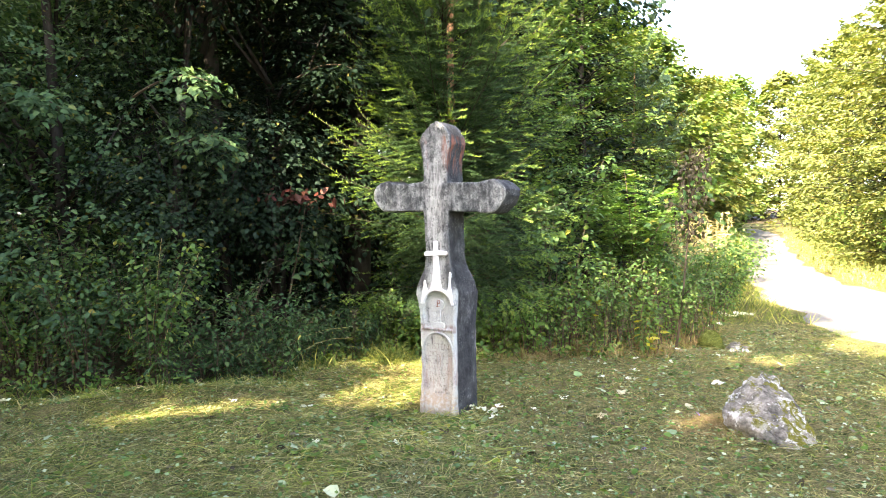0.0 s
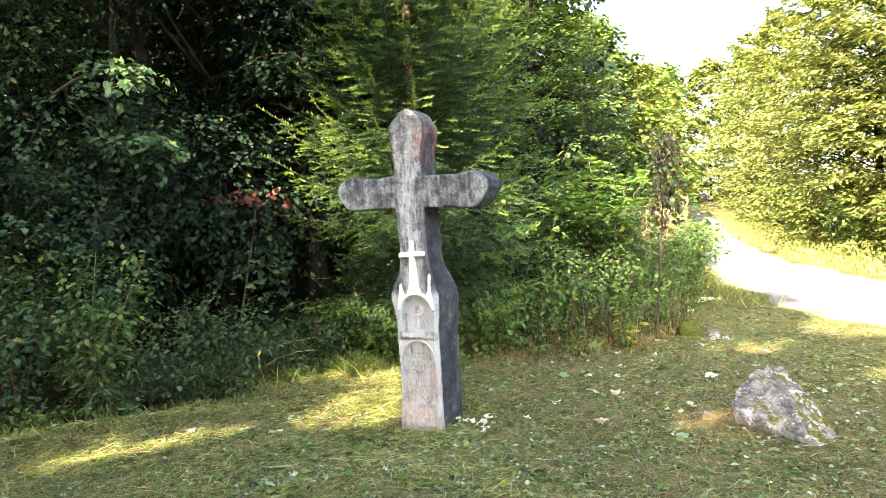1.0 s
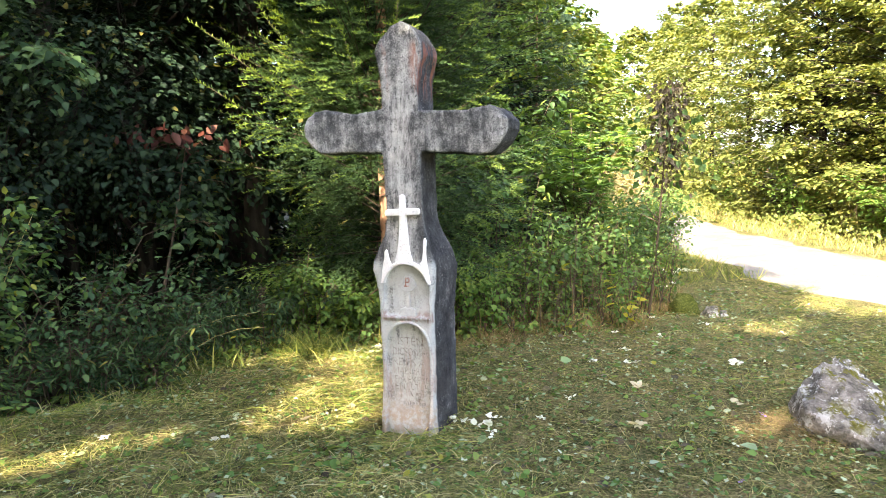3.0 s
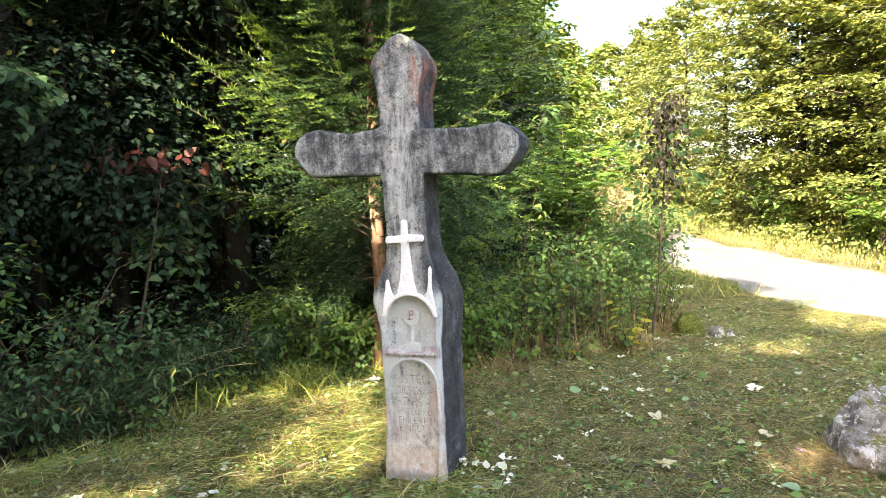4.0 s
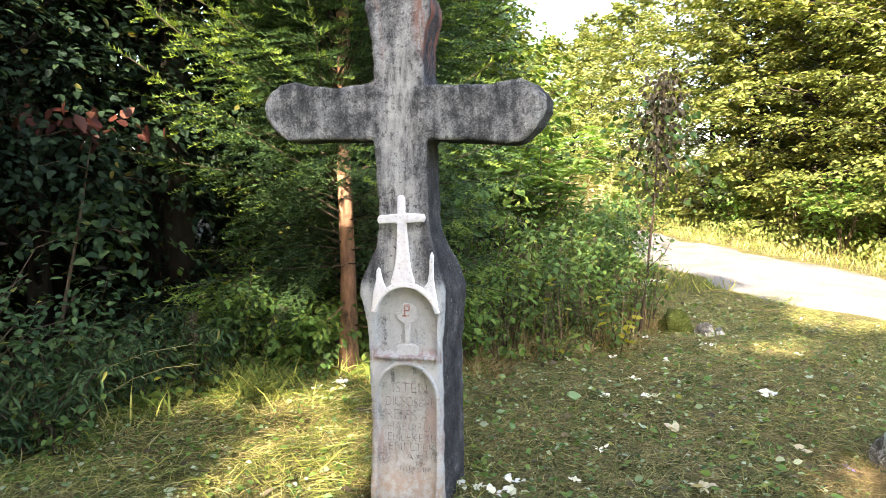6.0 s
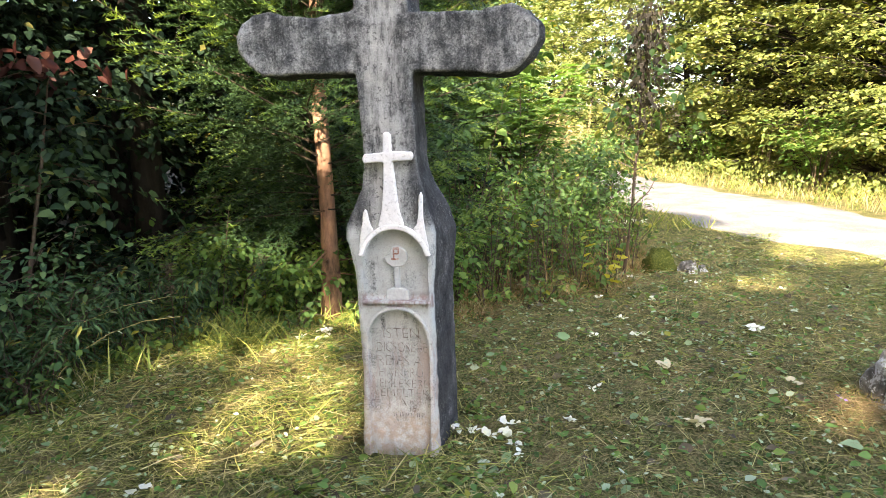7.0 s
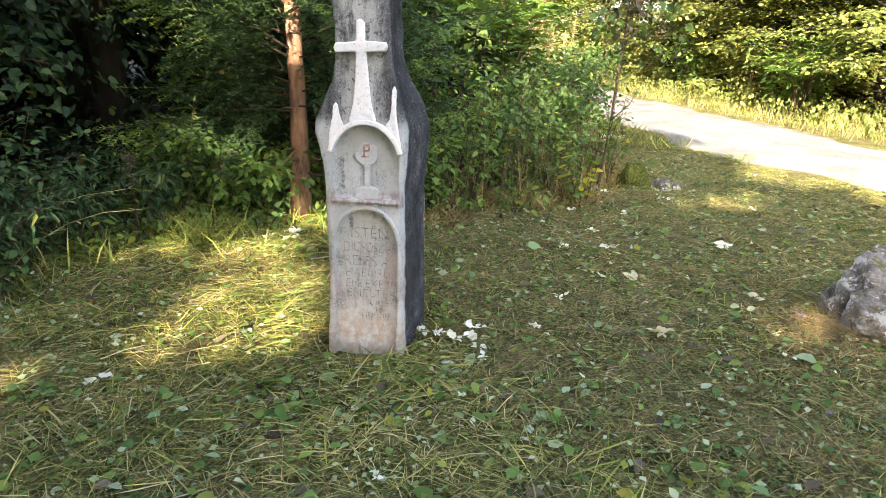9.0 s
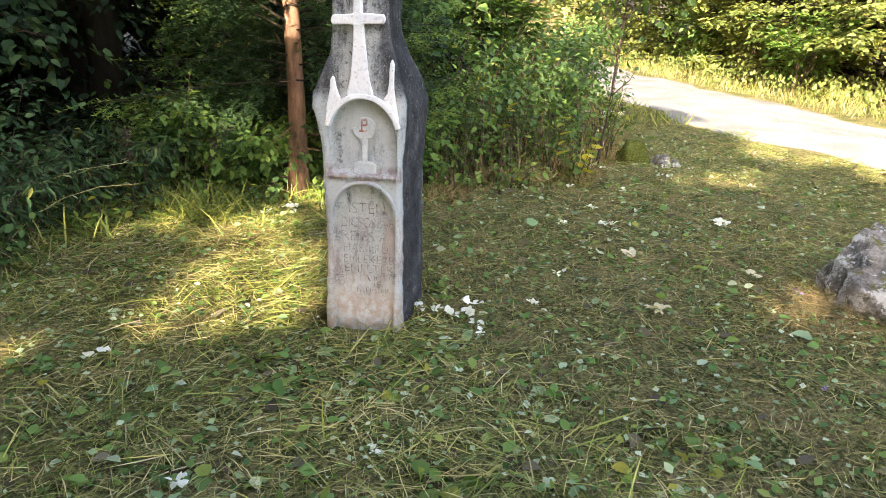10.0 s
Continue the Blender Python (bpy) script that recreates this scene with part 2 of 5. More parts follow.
# earth splashed on the foot
foot = calc(nt, "SUBTRACT", 1.0, span(nt, calc(nt, "ADD", Z, calc(nt, "MULTIPLY", blot, 0.20)), 0.05, 0.22))
soiled = calc(nt, "ADD", 0.25, calc(nt, "MULTIPLY", span(nt, noise_node(nt, 22, 5, co, 0.7), 0.36, 0.60), 0.6))
col = mix(nt, calc(nt, "MULTIPLY", calc(nt, "MULTIPLY", foot, front), soiled), col, (0.38, 0.285, 0.205))
col = mix(nt, 0.45, col, ramp(nt, grain, [(0.3, (0.6, 0.6, 0.6)), (0.7, (1.2, 1.2, 1.2))]), "MULTIPLY")
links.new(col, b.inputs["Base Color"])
bump(nt, b, calc(nt, "ADD", speck, calc(nt, "MULTIPLY", grain, 0.5)), 0.7, 0.006)

LIME, nodes, links, b = mat("chipped white limewash", 0.8, 0.25)
nt = LIME.node_tree
co = coords(nt)
f = noise_node(nt, 70, 6, co, 0.75)
links.new(ramp(nt, f, [(0.28, (0.20, 0.20, 0.20)), (0.36, (0.58, 0.58, 0.57)), (0.46, (0.76, 0.76, 0.75)), (0.7, (0.82, 0.82, 0.81))]), b.inputs["Base Color"])
bump(nt, b, f, 0.4, 0.004)

PANEL, nodes, links, b = mat("grey-white rendered relief", 0.88, 0.2)
nt = PANEL.node_tree
co = coords(nt)
f = noise_node(nt, 30, 6, co, 0.75)
links.new(ramp(nt, f, [(0.3, (0.35, 0.37, 0.37)), (0.55, (0.47, 0.495, 0.49)), (0.8, (0.57, 0.60, 0.58))]), b.inputs["Base Color"])
bump(nt, b, f, 0.5, 0.004)

ENGRAVED, nodes, links, b = mat("grimy engraved letter cuts", 0.95, 0.05)
nt = ENGRAVED.node_tree
f = noise_node(nt, 60, 4, coords(nt))
links.new(ramp(nt, f, [(0.38, (0.17, 0.155, 0.145)), (0.62, (0.44, 0.43, 0.42))]), b.inputs["Base Color"])
RUSTY, nodes, links, b = mat("rust stain", 0.95, 0.05)
nt = RUSTY.node_tree
f = noise_node(nt, 60, 4, coords(nt))
links.new(ramp(nt, f, [(0.4, (0.26, 0.13, 0.105)), (0.6, (0.44, 0.36, 0.335))]), b.inputs["Base Color"])

ROCK, nodes, links, b = mat("lichened limestone boulder", 0.92, 0.15)
nt = ROCK.node_tree
co = coords(nt)
blot, speck, patch = noise_node(nt, 8, 8, co, 0.75), noise_node(nt, 55, 6, co, 0.8), noise_node(nt, 5.5, 8, co, 0.72)
col = ramp(nt, blot, [(0.36, (0.06, 0.055, 0.045)), (0.48, (0.22, 0.20, 0.17)), (0.60, (0.44, 0.40, 0.35))])
col = mix(nt, span(nt, calc(nt, "ADD", patch, calc(nt, "MULTIPLY", speck, 0.35)), 0.685, 0.725), col, (0.68, 0.67, 0.64))
gm = nodes.new("ShaderNodeSeparateXYZ")
links.new(nodes.new("ShaderNodeNewGeometry").outputs["Normal"], gm.inputs[0])
mossy = calc(nt, "MULTIPLY", span(nt, noise_node(nt, 6.0, 8, co, 0.75), 0.49, 0.54), span(nt, calc(nt, "ADD", gm.outputs[0], gm.outputs[2]), 0.2, 0.9))
col = mix(nt, mossy, col, ramp(nt, speck, [(0.3, (0.08, 0.075, 0.01)), (0.7, (0.26, 0.24, 0.03))]))
col = mix(nt, 0.5, col, ramp(nt, speck, [(0.3, (0.55, 0.55, 0.55)), (0.7, (1.3, 1.3, 1.3))]), "MULTIPLY")
links.new(col, b.inputs["Base Color"])
bump(nt, b, calc(nt, "ADD", blot, calc(nt, "MULTIPLY", speck, 0.5)), 1.0, 0.045)

MOSS, nodes, links, b = mat("moss on stone", 0.98, 0.05)
nt = MOSS.node_tree
f = noise_node(nt, 70, 6, coords(nt), 0.8)
links.new(ramp(nt, f, [(0.36, (0.03, 0.042, 0.010)), (0.52, (0.10, 0.12, 0.026)), (0.66, (0.24, 0.24, 0.07))]), b.inputs["Base Color"])
bump(nt, b, f, 1.0, 0.02)


# ---------------------------------------------------------------- building helpers
rng = np.random.default_rng(7)
LEAF = ([(0, 0, 0), (-.30, .30, .07), (-.24, .66, .05), (0, 1, -.06), (.24, .66, .05), (.30, .30, .07)], [(0, 3, 2, 1), (0, 5, 4, 3)])
HEART = ([(0, 0, 0), (-.37, .22, .07), (-.27, .64, .06), (0, 1, -.10), (.27, .64, .06), (.37, .22, .07)], [(0, 3, 2, 1), (0, 5, 4, 3)])
QUADLEAF = ([(0, 0, 0), (-.34, .45, .07), (0, 1, -.05), (.34, .45, .07)], [(0, 3, 2, 1)])
LANCE = ([(0, 0, 0), (-.11, .35, .03), (-.08, .7, .0), (0, 1, -.12), (.08, .7, .0), (.11, .35, .03)], [(0, 3, 2, 1), (0, 5, 4, 3)])
FINE_BLADE = ([(-.009, 0, 0), (.009, 0, 0), (.011, .5, .05), (-.011, .5, .05), (0, 1, -.03)], [(0, 1, 2, 3), (3, 2, 4)])
SLIVER = ([(-.014, 0, 0), (.014, 0, 0), (0, 1, 0)], [(0, 1, 2)])
TUFT = ([(-.018, 0, 0), (.018, 0, 0), (.014, .6, .0), (-.014, .6, .0), (0, 1, -.18)], [(0, 1, 2, 3), (3, 2, 4)])



def shoot(n=5, fat=0.060, long=0.20, seed=4):
    """One year's spruce shoot: needles combed to both sides and some standing up."""
    r = random.Random(seed)
    v, f = [(-.02, 0, 0), (.02, 0, 0), (0, 1, 0)], [(0, 1, 2)]
    for i in range(n):
        for a in ((0.12, 3.02, 1.55) if i % 2 else (0.25, 2.9)):
            y = 0.03 + 0.9 * (i + r.random()) / n
            q = a + r.uniform(-.35, .35)
            l = long * (1.0 - 0.35 * y) * r.uniform(.8, 1.2)
            k = len(v)
            v += [(0, y - fat, 0), (0, y + fat, 0), (l * math.cos(q), y + r.uniform(.09, .17), l * math.sin(q))]
            f.append((k, k + 1, k + 2))
    return v, f


SHOOT = shoot()


def unit(a):
    return a / np.maximum(np.linalg.norm(a, axis=1, keepdims=True), 1e-9)


def scatter_mesh(name, template, P, D, N, S):
    """One mesh of many leaves: places P, directions D, normals N, lengths S."""
    tv, tf = np.array(template[0], float), template[1]
    D = unit(D)
    Xa = unit(np.cross(D, N))
    Na = np.cross(Xa, D)
    S = np.asarray(S, float)[:, None]
    co = (P[:, None, :] + S[:, None, :] * (tv[None, :, 0:1] * Xa[:, None, :] + tv[None, :, 1:2] * D[:, None, :] + tv[None, :, 2:3] * Na[:, None, :]))
    n, k = len(P), len(tv)
    flat = np.concatenate([np.array(f) for f in tf])
    sizes = np.array([len(f) for f in tf])
    loops = (np.arange(n)[:, None] * k + flat[None, :]).ravel()
    totals = np.tile(sizes, n)
    starts = np.concatenate([[0], np.cumsum(totals)[:-1]])
    me = bpy.data.meshes.new(name)
    me.vertices.add(n * k)
    me.vertices.foreach_set("co", co.astype(np.float32).ravel())
    me.loops.add(len(loops))
    me.loops.foreach_set("vertex_index", loops.astype(np.int32))
    me.polygons.add(len(totals))
    me.polygons.foreach_set("loop_start", starts.astype(np.int32))
    me.update(calc_edges=True)
    return me


def give(ob, material):
    ob.data.materials.append(material)
    return ob


def child(ob, parent):
    ob.parent = parent
    return ob


def part(name, bm, material, parent, label=""):
    me = bpy.data.meshes.new(name)
    bm.to_mesh(me)
    bm.free()
    ob = child(give(new(name, me), material), parent)
    return tagged(ob, label)


def leaf_part(name, template, P, D, N, S, material, parent, label="", kind=""):
    ob = give(new(name, scatter_mesh(name, template, P, D, N, S)), material)
    if parent is not None:
        ob.parent = parent
    return tagged(ob, label, kind=kind)


def empty(name, x, y, z, label, category, group="", kind="", turn=0.0):
    ob = new(name)
    ob.empty_display_size = 0.1
    ob.matrix_world = pose(x, y, z, 0, 0, turn)
    return tagged(ob, label, category, group, kind)


def tube(bm, pts, radii, sides=7):
    """A tapered tube through the points."""
    rings = []
    for i, p in enumerate(pts):
        p = Vector(p)
        d = (Vector(pts[min(i + 1, len(pts) - 1)]) - Vector(pts[max(i - 1, 0)])).normalized()
        side = d.orthogonal().normalized()
        up = d.cross(side)
        rings.append([bm.verts.new(p + float(radii[i]) * (math.cos(a) * side + math.sin(a) * up)) for a in [2 * math.pi * k / sides for k in range(sides)]])
    for i in range(len(rings) - 1):
        # match the rings' starts
        best = min(range(sides), key=lambda s: (rings[i][0].co - rings[i + 1][s].co).length)
        r2 = rings[i + 1][best:] + rings[i + 1][:best]
        rings[i + 1] = r2
        for k in range(sides):
            fc = bm.faces.new((rings[i][k], rings[i][(k + 1) % sides], r2[(k + 1) % sides], r2[k]))
            fc.smooth = True
    bm.faces.new(rings[-1])
    bm.faces.new(list(reversed(rings[0])))


def smooth01(v, lo, hi):
    t = np.clip((v - lo) / (hi - lo), 0, 1)
    return t * t * (3 - 2 * t)


def ground_z(x, y):
    """Height of the terrain, for numbers or arrays."""
    x, y = np.asarray(x, float), np.asarray(y, float)
    z = -0.085 + 0.020 * np.clip(x, -4, 5) + 0.010 * np.clip(y - 6, -3, 4)
    z = z - 0.09 * np.exp(-((x + 0.0) ** 2 + (y - 5.9) ** 2) / 0.6)
    z = z + 0.018 * np.sin(2.1 * x + 0.6 * y) * np.sin(1.7 * y - 0.4 * x) + 0.012 * np.sin(5.3 * x + 1.1) * np.sin(4.7 * y)
    z = z + 0.10 * np.exp(-((y - 6.35 - 0.25 * (x + 2.4)) / 0.25) ** 2) * smooth01(-x, 1.3, 2.2) * smooth01(x, -4.5, -3.2)
    z = z + 0.9 * smooth01(y, 30, 75) + 0.06 * np.clip(x - 12, 0, 40)
    return z


# sunny spots wanted on level ground, cut as gaps into the unseen shade trees: x, y, half sizes, turn
SUNNY = [(-0.66, 6.40, 0.24, 0.17, -15), (-0.35, 6.85, 0.28, 0.20, 0), (-0.66, 7.74, 0.38, 0.12, -5), (-0.2, 7.3, 0.2, 0.15, 0), (-0.95, 6.20, 0.14, 0.03, 20), (-1.35, 6.12, 0.14, 0.0, 15), (-0.34, 6.35, 0.10, 0.14, 0), (-2.05, 6.08, 0.5, 0.07, 12), (-2.55, 5.92, 0.4, 0.06, 10),
         (0.30, 8.10, 0.20, 0.20, 0), (1.7, 6.5, 0.16, 0.12, 0), (2.0, 5.45, 0.26, 0.13, 20), (3.5, 7.45, 0.40, 0.14, 10),
         (1.25, 11.4, 0.9, 0.7, 0), (1.5, 10.5, 0.55, 0.5, 0), (3.0, 10.6, 0.5, 0.35, 0), (0.1, 9.0, 0.18, 0.12, 0), (4.6, 12.9, 0.7, 0.6, 0), (2.6, 9.3, 0.3, 0.15, 0), (3.5, 9.7, 0.25, 0.15, 0), (4.2, 6.2, 0.5, 0.12, 15)]


def in_sun(P):
    """Which leaves at P would throw their shadow on a sunny spot or on the open road side."""
    s = (P[:, 2] + 0.08) / SUN.z
    gx, gy = P[:, 0] - s * SUN.x, P[:, 1] - s * SUN.y
    wob = 0.35 * np.sin(1.3 * gy + 0.5) + 0.2 * np.sin(3.7 * gy)
    lit = gx > 4.7 + 0.17 * (gy - 7) + wob + 0.25 * np.clip(gy - 13, 0, 6) + 0.9 * np.clip(6.5 - gy, 0, 3)
    for cx, cy, a, c, turn in SUNNY:
        t = radians(turn)
        dx, dy = gx - cx, gy - cy
        e = ((dx * math.cos(t) + dy * math.sin(t)) / (a + .17)) ** 2 + ((dy * math.cos(t) - dx * math.sin(t)) / (c + .17)) ** 2
        lit |= e < 1.0 + 1.3 * np.abs(np.sin(917.3 * P[:, 0] + 411.7 * P[:, 1] + 133.1 * P[:, 2]))
    return lit


def crown_sprays(r, centres, out, n_leaf, spread, size, droop=0.35, up=0.9, jitter=0.25, layer=0.3):
    """Leaves set in flat, drooping sprays: centres and outward directions of the sprays -> P, D, N, S."""
    n = len(centres)
    ax = unit(out + r.normal(0, 0.35, (n, 3)) + np.array([0, 0, -droop]))
    nr = unit(np.array([0, 0, up]) + r.normal(0, layer, (n, 3)) + 0.35 * out)
    sd = unit(np.cross(ax, nr))
    k = r.uniform(0, 1, (n, n_leaf))
    sg = np.where(r.random((n, n_leaf)) < 0.5, -1.0, 1.0)
    w = sg * (0.35 + 0.65 * r.random((n, n_leaf))) * (0.55 - 0.35 * k)
    L = spread * r.uniform(0.7, 1.3, (n, 1))
    P = centres[:, None, :] + (k * L)[:, :, None] * ax[:, None, :] + (w * L)[:, :, None] * sd[:, None, :]
    P[:, :, 2] -= 0.25 * (k ** 2) * L
    P = P + r.normal(0, jitter * size, P.shape)
    D = 0.8 * ax[:, None, :] + (1.0 * sg)[:, :, None] * sd[:, None, :] + r.normal(0, 0.35, P.shape) + np.array([0, 0, -0.45])
    N = nr[:, None, :] + r.normal(0, 0.26, P.shape)
    S = size * r.uniform(0.6, 1.25, (n, n_leaf))
    return P.reshape(-1, 3), D.reshape(-1, 3), N.reshape(-1, 3), S.ravel()


def broadleaf_tree(name, x, y, height, radius, material, label, category="tree", sprays=900, n_leaf=14, leaf=0.085, spread=0.42,
                   low=0.4, seed=1, template=HEART, trunk=0.09, shade=False, bark=BARK_DARK, group="", lumps=9, lean=(0, 0), tight=1.0, layer=0.3, top_view=99):
    """A tree: trunk, a few limbs and a crown of leafy sprays in uneven lumps."""
    r = np.random.default_rng(seed)
    z0 = float(ground_z(x, y)) - 0.05
    root = empty(name, x, y, z0, label, category, group)
    # lumps of the crown
    h = r.uniform(0.0, 1.0, lumps) ** 0.9
    zc = low + (height - low) * (0.08 + 0.86 * h)
    prof = np.sqrt(np.clip(1.0 - (2 * h - 0.85) ** 2 / 1.9, 0.06, 1))
    an = 2.399 * np.arange(lumps) + r.uniform(0, 1.2, lumps)
    rc = radius * prof * r.uniform(0.35, 0.72, lumps)
    C = np.stack([rc * np.cos(an) + lean[0] * h, rc * np.sin(an) + lean[1] * h, zc], 1)
    R = radius * r.uniform(0.38, 0.62, lumps) * tight
    wgt = R ** 2 * np.where(zc > top_view, 0.3, 1.0)
    pick = r.choice(lumps, sprays, p=wgt / np.sum(wgt))
    d = unit(r.normal(0, 1, (sprays, 3)))
    rad = R[pick] * (r.uniform(0.25, 1.0, sprays) ** 0.45)
    cen = C[pick] + d * rad[:, None] * np.array([1, 1, 0.85])
    out = unit(0.6 * d + 0.6 * unit(cen * np.array([1, 1, 0])) + 1e-6)
    keep = cen[:, 2] > 0.12
    P, D, N, S = crown_sprays(r, cen[keep], out[keep], n_leaf, spread, leaf, layer=layer)
    # leaves that would darken a wanted sunny spot are left out
    if shade:
        k = ~in_sun(P + np.array([x, y, z0]))
        P, D, N, S = P[k], D[k], N[k], S[k]
    k = P[:, 2] > 0.08
    leaf_part("crown", template, P[k], D[k], N[k], S[k], material, root)
    bm = bmesh.new()
    top = Vector((lean[0] * .8, lean[1] * .8, height * 0.9))
    pts = [Vector((0, 0, -0.05)), Vector((r.normal(0, .05), r.normal(0, .05), height * .25)), Vector((lean[0] * .4 + r.normal(0, .12), lean[1] * .4 + r.normal(0, .12), height * .55)), top]
    tube(bm, pts, [trunk * 1.25, trunk, trunk * .6, trunk * .12])
    part("trunk", bm, bark, root)
    for i in range(lumps):
        bm = bmesh.new()
        c = Vector(C[i])
        a0 = max(0.25, c.z - 0.9 * rc[i] - 0.5)
        s = Vector((lean[0] * a0 / height, lean[1] * a0 / height, a0))
        m = s.lerp(c, 0.55) + Vector((0, 0, -0.12 * rc[i]))
        tube(bm, [s, m, c], [trunk * .38, trunk * .24, trunk * .06], 5)
        for q in range(5):
            e = c + Vector(unit(r.normal(0, 1, (1, 3)))[0]) * R[i] * 0.85
            tube(bm, [m.lerp(c, 0.2 + .15 * q), (m + e) / 2 + Vector((0, 0, .06)), e], [trunk * .13, trunk * .08, .003], 3)
        part("limb", bm, bark, root)
    return root


def conifer(name, x, y, height, radius, label, seed=1, low=0.6, step=0.22, template=SHOOT, twig=0.135, material=NEEDLE, tip=None, trunk=0.075, arms=7, density=1.0, group="", bark=BARK_SPRUCE, view_top=99.0):
    """A spruce: straight trunk, whorls of boughs, each a flat fan of side twigs set with needled shoots."""
    r = np.random.default_rng(seed)
    z0 = float(ground_z(x, y)) - 0.05
    root = empty(name, x, y, z0, label, "tree", group)
    bm = bmesh.new()
    hs = np.linspace(-0.05, height, 12)
    tube(bm, [(0.012 * math.sin(3 * q), 0.012 * math.cos(2 * q), q) for q in hs], [trunk * (1.35 if q < 0 else 1.0) * max(0.05, 1 - q / height) + 0.004 for q in hs], 12)
    for i in range(12):          # dead stubs
        a, q = r.uniform(0, 6.28), r.uniform(0.25, 1.5)
        o = Vector((math.cos(a), math.sin(a), r.uniform(-.2, .15)))
        tube(bm, [Vector((0, 0, q)) + o * trunk * .8, Vector((0, 0, q)) + o * r.uniform(.12, .5)], [.009, .003], 4)
    part("trunk", bm, bark, root)
    bm = bmesh.new()
    P, D, N, S, T = [], [], [], [], []

    def put(p, d, n, size, young):
        P.append(p)
        D.append(d)
        N.append(n)
        S.append(size)
        T.append(young)

    q = low
    while q < height - 0.15:
        f = 1 - (q - low) / (height - low)
        thin = 1.0 if q < view_top else 3.0
        reach = radius * (0.12 + 0.88 * f ** 0.8) * (0.72 + 0.28 * min(1, (q - low + .3) / 0.9))
        a0 = r.uniform(0, 6.283)
        for i in range(arms):
            a = a0 + 6.283 * (i + r.uniform(-.3, .3)) / arms
            L = reach * r.uniform(0.65, 1.22)
            if q < 1.5 and math.cos(a) * -.19 + math.sin(a) * -.98 > 0.72 and L > .2:
                continue        # bare towards the clearing
            rise = 0.10 + 0.68 * float(smooth01(np.array(q), low, low + 1.0)) + r.normal(0, .13)
            o, sd = np.array([math.cos(a), math.sin(a), 0]), np.array([-math.sin(a), math.cos(a), 0])
            base = np.array([0, 0, q + r.uniform(-.5, .5) * step])
            ts = np.linspace(0, 1, 7)
            line = np.array([base + o * L * t + np.array([0, 0, L * (rise * t - 0.42 * f * t * t + 0.22 * t ** 3)]) + sd * L * 0.06 * math.sin(3.5 * t + a) for t in ts])
            tube(bm, [Vector(p) for p in line], [(.007 * (1 - .85 * t) + .0012) * (0.5 + 0.5 * L) for t in ts], 4)
            axis = unit(line[-1:] - line[-3:-2])[0]
            # shoots along the bough itself
            m = max(2, int(0.7 * L / (twig * .75)))
            t = np.linspace(0.32, 1.0, m)
            pos = np.stack([np.interp(t, ts, line[:, c]) for c in range(3)], 1)
            put(pos, np.tile(axis, (m, 1)) + r.normal(0, .12, (m, 3)), np.tile([0, 0, 1.0], (m, 1)) + r.normal(0, .25, (m, 3)), twig * 1.15 * r.uniform(.85, 1.2, m), t > .8)
            gap = 0.10 * thin / density
            for side in (-1, 1):
                t = np.arange(0.08 * L, 0.88 * L, gap) / L
                t = np.clip(t + r.normal(0, .25 * gap, len(t)) / L, 0.08, 1)
                l2 = np.minimum(0.46 * L * (1.0 - t), 0.52) * r.uniform(.6, 1.2, len(t)) + 0.03
                pos = np.stack([np.interp(t, ts, line[:, c]) for c in range(3)], 1)
                dr = unit(0.85 * axis[None] + side * 0.80 * sd[None] + r.normal(0, .13, (len(t), 3)) + np.array([0, 0, -.16 - .30 * f]))
                for c in range(6):
                    k = l2 > c * twig * 0.78
                    if not k.any():
                        break
                    n = int(k.sum())
                    at = pos[k] + dr[k] * (c * twig * .78)
                    at[:, 2] -= 0.035 * twig * c * c * (0.4 + f)
                    last = l2[k] <= (c + 1) * twig * .78
                    up = np.array([[0, 0, 1.0]]) + .25 * o[None] + r.normal(0, .3, (n, 3))
                    put(at, dr[k] + np.array([0, 0, -.05 * c]) + r.normal(0, .09, (n, 3)), up, twig * r.uniform(.85, 1.2, n), last & (t[k] > .35))
                    if c > 0:      # side shoots, one to each side
                        for w in (-1, 1):
                            out = dr[k] + w * 0.75 * np.cross(dr[k], [0, 0, 1.0]) + r.normal(0, .15, (n, 3)) + np.array([0, 0, -.12])
                            put(at, out, up, twig * r.uniform(.55, .95, n), (last | (r.random(n) < .25)) & (t[k] > .45))
        q += step * r.uniform(.8, 1.2)
    P, D, N, S, T = map(np.concatenate, (P, D, N, S, T))
    # outermost young shoots get the brighter coat that imitates sunlit tips
    if tip is not None:
        rad = np.hypot(P[:, 0], P[:, 1])
        lim = radius * (0.12 + 0.88 * np.clip(1 - (P[:, 2] - low) / (height - low), 0, 1) ** .8)
        young = T & (rad > 0.50 * lim) & (r.random(len(P)) < .85)
        leaf_part("bright_young_growth", template, P[young], D[young], N[young], S[young], tip, root)
        P, D, N, S = P[~young], D[~young], N[~young], S[~young]
    leaf_part("needle_coat", template, P, D, N, S, material, root)
    tagged(part("branchwork", bm, BOUGH, root), kind="stuff")
    return root


